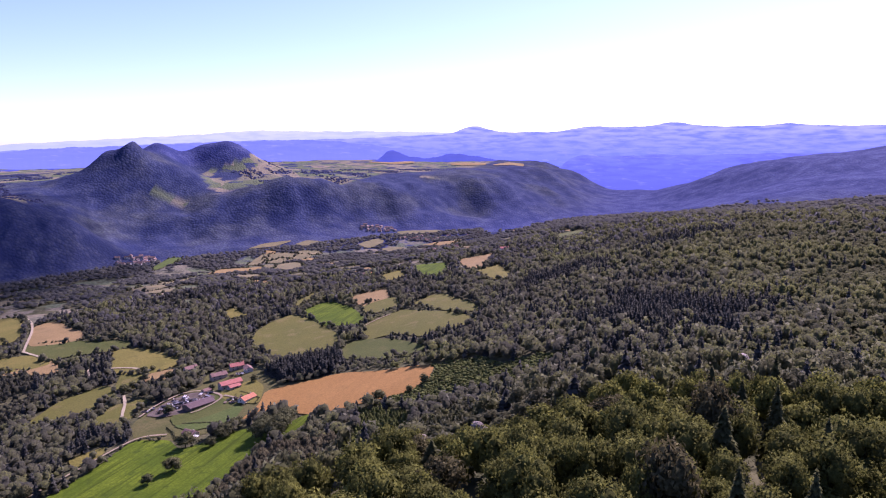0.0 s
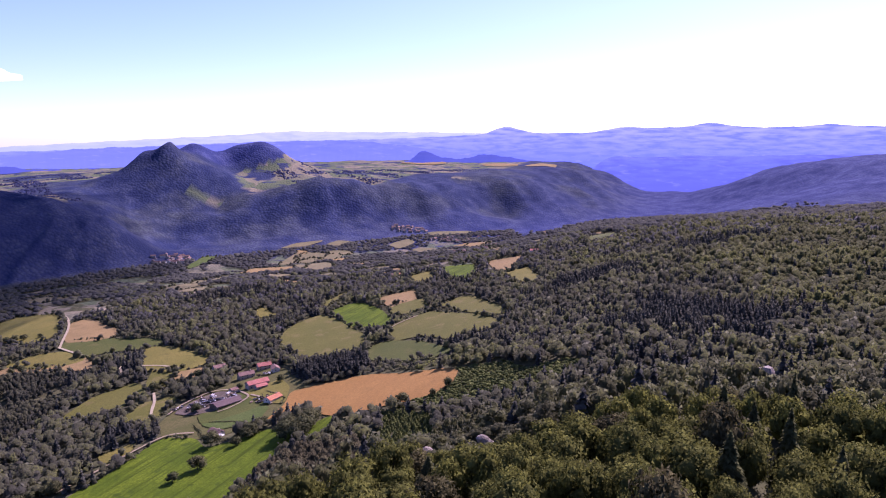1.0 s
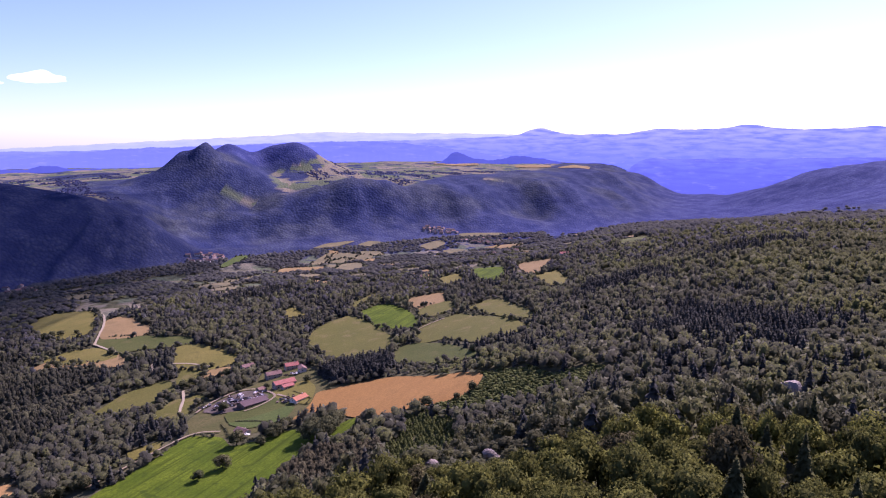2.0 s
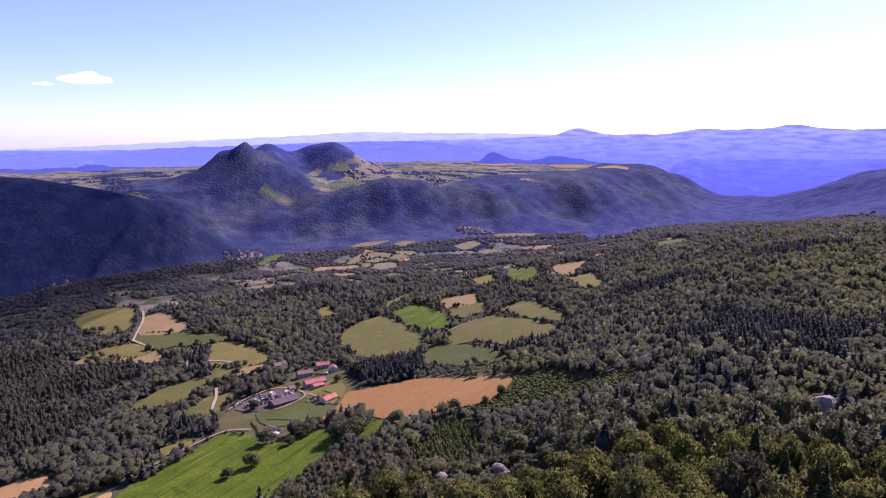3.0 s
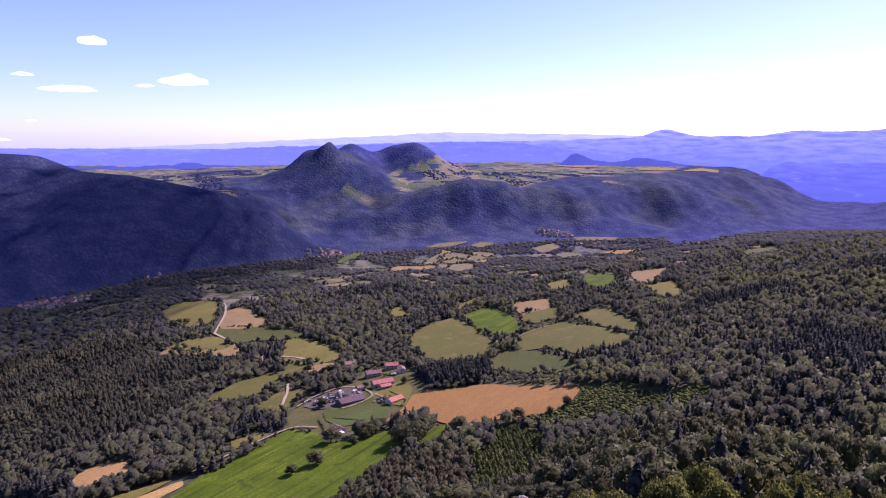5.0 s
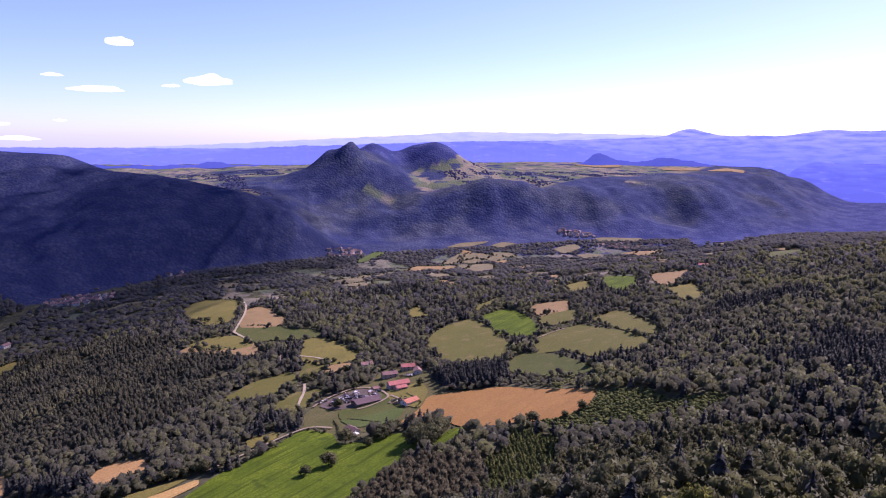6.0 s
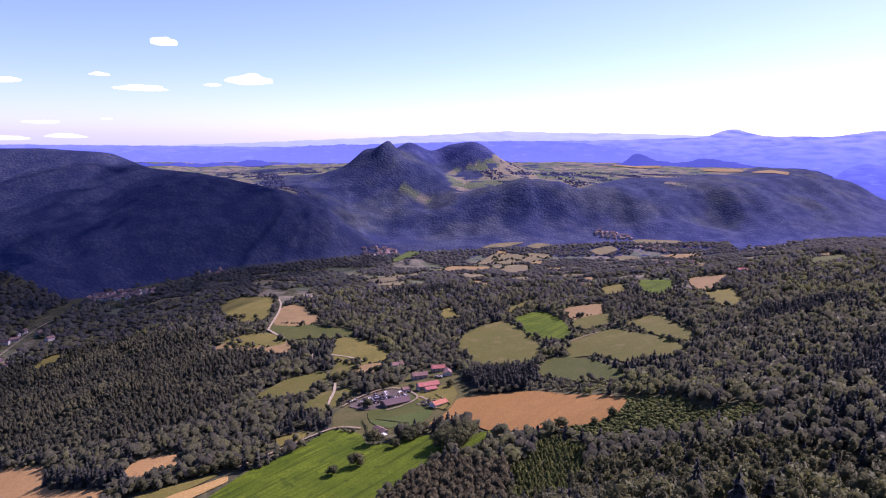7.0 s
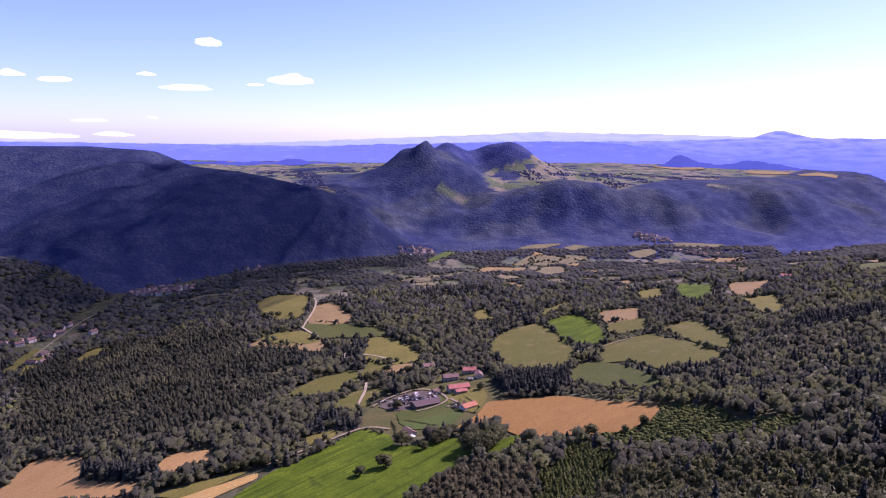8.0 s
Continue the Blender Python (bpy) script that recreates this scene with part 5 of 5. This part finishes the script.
# ---- low hedges and the cottage's awning ----
def hedge(line, tall, wide, seed):
    rng = np.random.default_rng(seed)
    x, y = [], []
    for (ax, ay), (bx, by) in zip(line, line[1:]):
        n = max(2, int(math.dist((ax, ay), (bx, by)) / 1.6))
        x += list(np.linspace(ax, bx, n))
        y += list(np.linspace(ay, by, n))
    x, y = np.array(x) + rng.uniform(-0.4, 0.4, len(x)), np.array(y) + rng.uniform(-0.4, 0.4, len(x))
    n = len(x)
    root = new("garden_hedge")
    bushes = [broad_crown(seed + k, 2, 24, 0.14, ICO, 0.0) for k in range(3)]
    for k in range(n):
        v, f, nor = bushes[k % 3]
        p = v * (wide * rng.uniform(0.8, 1.3), wide * rng.uniform(0.8, 1.3), tall * rng.uniform(0.8, 1.2)) + (x[k], y[k], float(ground(x[k], y[k])) + 0.2)
        new("bush", mesh_from("bush", p, f, OAK_FIELD, True, None, nor)).parent = root
    tagged(root, "clipped dark green hedge round the farm garden", "hedge")


hedge([(-247, 590), (-236, 576), (-228, 561), (-214, 550), (-203, 552)], 1.7, 2.4, 400)
hedge([(-235, 596), (-214, 592), (-200, 588)], 1.7, 2.4, 410)
hedge([(-204, 668), (-186, 650), (-176, 636), (-176, 622)], 1.6, 2.2, 420)
hedge([(-206, 660), (-196, 634), (-188, 624)], 1.4, 2.0, 430)
awning = new("awning")
bm = bmesh.new()
box(bm, -3.5, -1.6, 2.35, 3.5, 1.6, 2.5)
part("canopy", bm, WHITE, awning)
for sx in (-3.3, 3.3):
    for sy in (-1.4, 1.4):
        bm = bmesh.new()
        box(bm, sx - 0.06, sy - 0.06, -0.6, sx + 0.06, sy + 0.06, 2.36)
        part("post", bm, TIMBER, awning)
tagged(awning, "white flat awning on posts in front of the cottage", "awning")
put(awning, -211, 560, -28)


# ---- the farmyard's clutter ----
def bale():
    root = new("wrapped_bale")
    bm = bmesh.new()
    bmesh.ops.create_cone(bm, cap_ends=True, segments=14, radius1=0.75, radius2=0.75, depth=1.3, matrix=pose(0, 0, 0.75, 90, 0, 0))
    bmesh.ops.bevel(bm, geom=[e for e in bm.edges if e.calc_length() < 0.5], offset=0.1, segments=2, affect="EDGES")
    part("bale", bm, WHITE, root)
    return tagged(root, "white plastic-wrapped hay bale in the yard", "hay bale", group="farmyard clutter")


def trailer(material, label):
    root = new("farm_trailer")
    bm = bmesh.new()
    box(bm, -2.6, -1.1, 0.9, 2.6, 1.1, 1.05)
    for s in (-1, 1):
        box(bm, -2.6, s * 1.1 - 0.05, 1.05, 2.6, s * 1.1 + 0.05, 1.75)
        box(bm, s * 2.6 - 0.05, -1.05, 1.05, s * 2.6 + 0.05, 1.05, 1.75)
    part("body", bm, material, root)
    bm = bmesh.new()
    box(bm, 2.6, -0.08, 0.85, 4.2, 0.08, 1.0)
    part("drawbar", bm, STEEL, root)
    for x in (-0.7, 0.5):
        for s in (-1, 1):
            bm = bmesh.new()
            bmesh.ops.create_cone(bm, cap_ends=True, segments=14, radius1=0.48, radius2=0.48, depth=0.3, matrix=pose(x, s * 1.0, 0.48, 90, 0, 0))
            part("wheel", bm, RUBBER, root)
    return tagged(root, label, "trailer", group="farmyard clutter")


def timber_stack():
    root = new("timber_stack")
    rng = random.Random(3)
    for k in range(6):
        for z in range(3):
            bm = bmesh.new()
            box(bm, -2.2 + rng.uniform(-0.2, 0.2), -1.2 + k * 0.4, z * 0.3, 2.2, -0.85 + k * 0.4, z * 0.3 + 0.25)
            part("beam", bm, TIMBER, root)
    return tagged(root, "stack of weathered timber beams in the yard", "timber", group="farmyard clutter")


def clutter():
    rng = random.Random(11)
    kinds = [bale(), trailer(WHITE, "white-bodied farm trailer in the yard"), trailer(STEEL, "grey farm trailer in the yard"), timber_stack(), trailer(TIMBER, "old wooden farm trailer in the yard")]
    for cx, cy, rx, ry, n in ((-258, 654, 15, 20, 64), (-244, 664, 10, 12, 14), (-262, 632, 10, 10, 8), (-283, 636, 6, 8, 5), (-203, 642, 7, 8, 9), (-222, 722, 8, 8, 5)):
        for _ in range(n):
            x, y = cx + rng.uniform(-rx, rx), cy + rng.uniform(-ry, ry)
            copy_thing(kinds[rng.choice((0, 0, 1, 2, 2, 3, 3, 4, 4))], pose(x, y, float(ground(x, y)) + 0.95, 0, 0, rng.uniform(0, 360)))
    for ob in kinds:
        for o in (*ob.children_recursive, ob):
            bpy.data.objects.remove(o)


clutter()


# ---- the far ridges and the clouds ----
MIDWAY = (20.0, 16.0, EYE + 5.0)


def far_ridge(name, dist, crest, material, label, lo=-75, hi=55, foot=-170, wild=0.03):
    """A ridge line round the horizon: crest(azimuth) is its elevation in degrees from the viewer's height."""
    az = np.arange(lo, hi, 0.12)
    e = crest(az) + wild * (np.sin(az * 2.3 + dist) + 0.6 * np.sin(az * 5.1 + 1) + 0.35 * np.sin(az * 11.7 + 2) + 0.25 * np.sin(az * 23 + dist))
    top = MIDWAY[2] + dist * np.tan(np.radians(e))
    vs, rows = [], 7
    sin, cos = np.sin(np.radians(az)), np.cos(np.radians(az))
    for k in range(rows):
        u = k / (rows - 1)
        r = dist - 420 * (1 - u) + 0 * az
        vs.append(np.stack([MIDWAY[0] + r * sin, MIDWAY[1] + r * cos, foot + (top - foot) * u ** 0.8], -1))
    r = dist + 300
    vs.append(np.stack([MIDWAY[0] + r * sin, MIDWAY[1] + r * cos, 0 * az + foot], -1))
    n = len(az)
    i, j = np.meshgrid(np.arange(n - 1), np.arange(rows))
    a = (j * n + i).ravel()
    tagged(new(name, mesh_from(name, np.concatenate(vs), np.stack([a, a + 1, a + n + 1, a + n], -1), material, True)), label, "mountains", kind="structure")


def bump(az, c, amp, w):
    return amp * np.exp(-((az - c) / w) ** 2)


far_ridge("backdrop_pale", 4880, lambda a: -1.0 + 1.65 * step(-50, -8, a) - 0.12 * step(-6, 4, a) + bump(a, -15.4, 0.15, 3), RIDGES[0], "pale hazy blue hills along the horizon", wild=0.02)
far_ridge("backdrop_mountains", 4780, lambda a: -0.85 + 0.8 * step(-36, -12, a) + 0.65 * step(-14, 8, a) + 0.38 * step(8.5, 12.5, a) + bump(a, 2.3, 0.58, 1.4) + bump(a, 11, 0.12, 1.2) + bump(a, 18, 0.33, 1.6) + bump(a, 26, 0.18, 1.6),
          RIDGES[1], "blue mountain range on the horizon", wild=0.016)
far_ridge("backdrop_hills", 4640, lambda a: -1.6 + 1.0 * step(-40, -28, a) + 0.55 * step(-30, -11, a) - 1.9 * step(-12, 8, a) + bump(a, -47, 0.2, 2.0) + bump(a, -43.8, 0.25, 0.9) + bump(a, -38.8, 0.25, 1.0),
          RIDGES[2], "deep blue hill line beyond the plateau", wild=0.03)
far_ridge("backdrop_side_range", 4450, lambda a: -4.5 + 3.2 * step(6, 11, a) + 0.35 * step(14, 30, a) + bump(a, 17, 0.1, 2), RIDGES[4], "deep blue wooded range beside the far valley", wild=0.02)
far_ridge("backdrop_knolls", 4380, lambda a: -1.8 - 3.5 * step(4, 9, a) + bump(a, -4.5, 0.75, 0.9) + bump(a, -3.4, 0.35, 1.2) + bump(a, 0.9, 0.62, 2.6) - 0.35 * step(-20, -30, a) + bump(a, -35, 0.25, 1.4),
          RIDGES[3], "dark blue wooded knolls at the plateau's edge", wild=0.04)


def cloud(az, el, wide, high, seed):
    """A small heap cloud: a bright lumpy core with a flat base inside two thin shells of mist."""
    rng = np.random.default_rng(seed)
    dist = 4550
    v, f = ico(3)
    lumps = np.ones(len(v))
    for _ in range(11):
        c = rng.normal(size=3) * (1.6, 0.6, 0.6) + (0, 0, 0.35)
        lumps += rng.uniform(0.1, 0.34) * np.exp(-np.sum((v - c / np.linalg.norm(c)) ** 2, axis=1) / rng.uniform(0.05, 0.22))
    body = v * lumps[:, None] * (0.40 * wide, 0.16 * wide, 0.40 * high)
    body[:, 2] = np.where(body[:, 2] < 0, body[:, 2] * 0.35, body[:, 2])
    root = new("cloud")
    root.matrix_basis = pose(MIDWAY[0] + dist * math.sin(radians(az)), MIDWAY[1] + dist * math.cos(radians(az)), MIDWAY[2] + dist * math.tan(radians(el)) - 0.2 * high, 0, 0, -az)
    for name, size, material in (("core", 0.82, CLOUD), ("mist", 1.0, MIST), ("mist", 1.2, MIST)):
        new(name, mesh_from(name, body * size, f, material, True)).parent = root
    tagged(root, "small bright white fair-weather cloud", "cloud", group="clouds")


for k, (az, el, wide, high) in enumerate(((-41.3, 6.8, 130, 72), (-54.4, 3.85, 112, 50), (-51.8, 3.55, 130, 42), (-45.6, 4.25, 98, 26), (-43.0, 3.4, 250, 52), (-35.2, 4.3, 235, 84), (-37.9, 3.8, 80, 24),
                                          (-53.9, -0.35, 330, 60), (-49.8, 0.75, 130, 26), (-47.9, -0.2, 160, 34), (-51.4, -0.4, 150, 32), (-45.4, 1.1, 52, 20))):
    cloud(az, el, wide, high, 300 + k)


def drifting_cloud(x, y, z, long, across, turn, seed):
    """The broad, thin cloud high over the valley whose shade lies on the long hill: shells of mist, densest inside."""
    rng = np.random.default_rng(seed)
    v, f = ico(3)
    parts = []
    for k, size in enumerate((1.22, 1.03, 0.84, 0.62)):
        rag = 1 + 0.16 * np.sin(v[:, 0] * 5 + k) * np.cos(v[:, 1] * 6 + 2 * k) + 0.09 * np.sin(v[:, 0] * 13 + v[:, 1] * 9 + k) + 0.03 * rng.normal(size=len(v))
        p = v * size * rag[:, None] * (long, across, 110)
        p[:, 2] = np.maximum(p[:, 2], -30 * size)
        parts.append((p, f))
    v, f = joined(parts)
    ob = new("cloud", mesh_from("cloud", v, f, THIN_CLOUD, True))
    ob.matrix_basis = pose(x, y, z, 0, 0, turn)
    tagged(ob, "broad thin white cloud shading the wooded hill", "cloud", group="clouds")


drifting_cloud(-590, 2520, 1100, 470, 590, 18, 77)
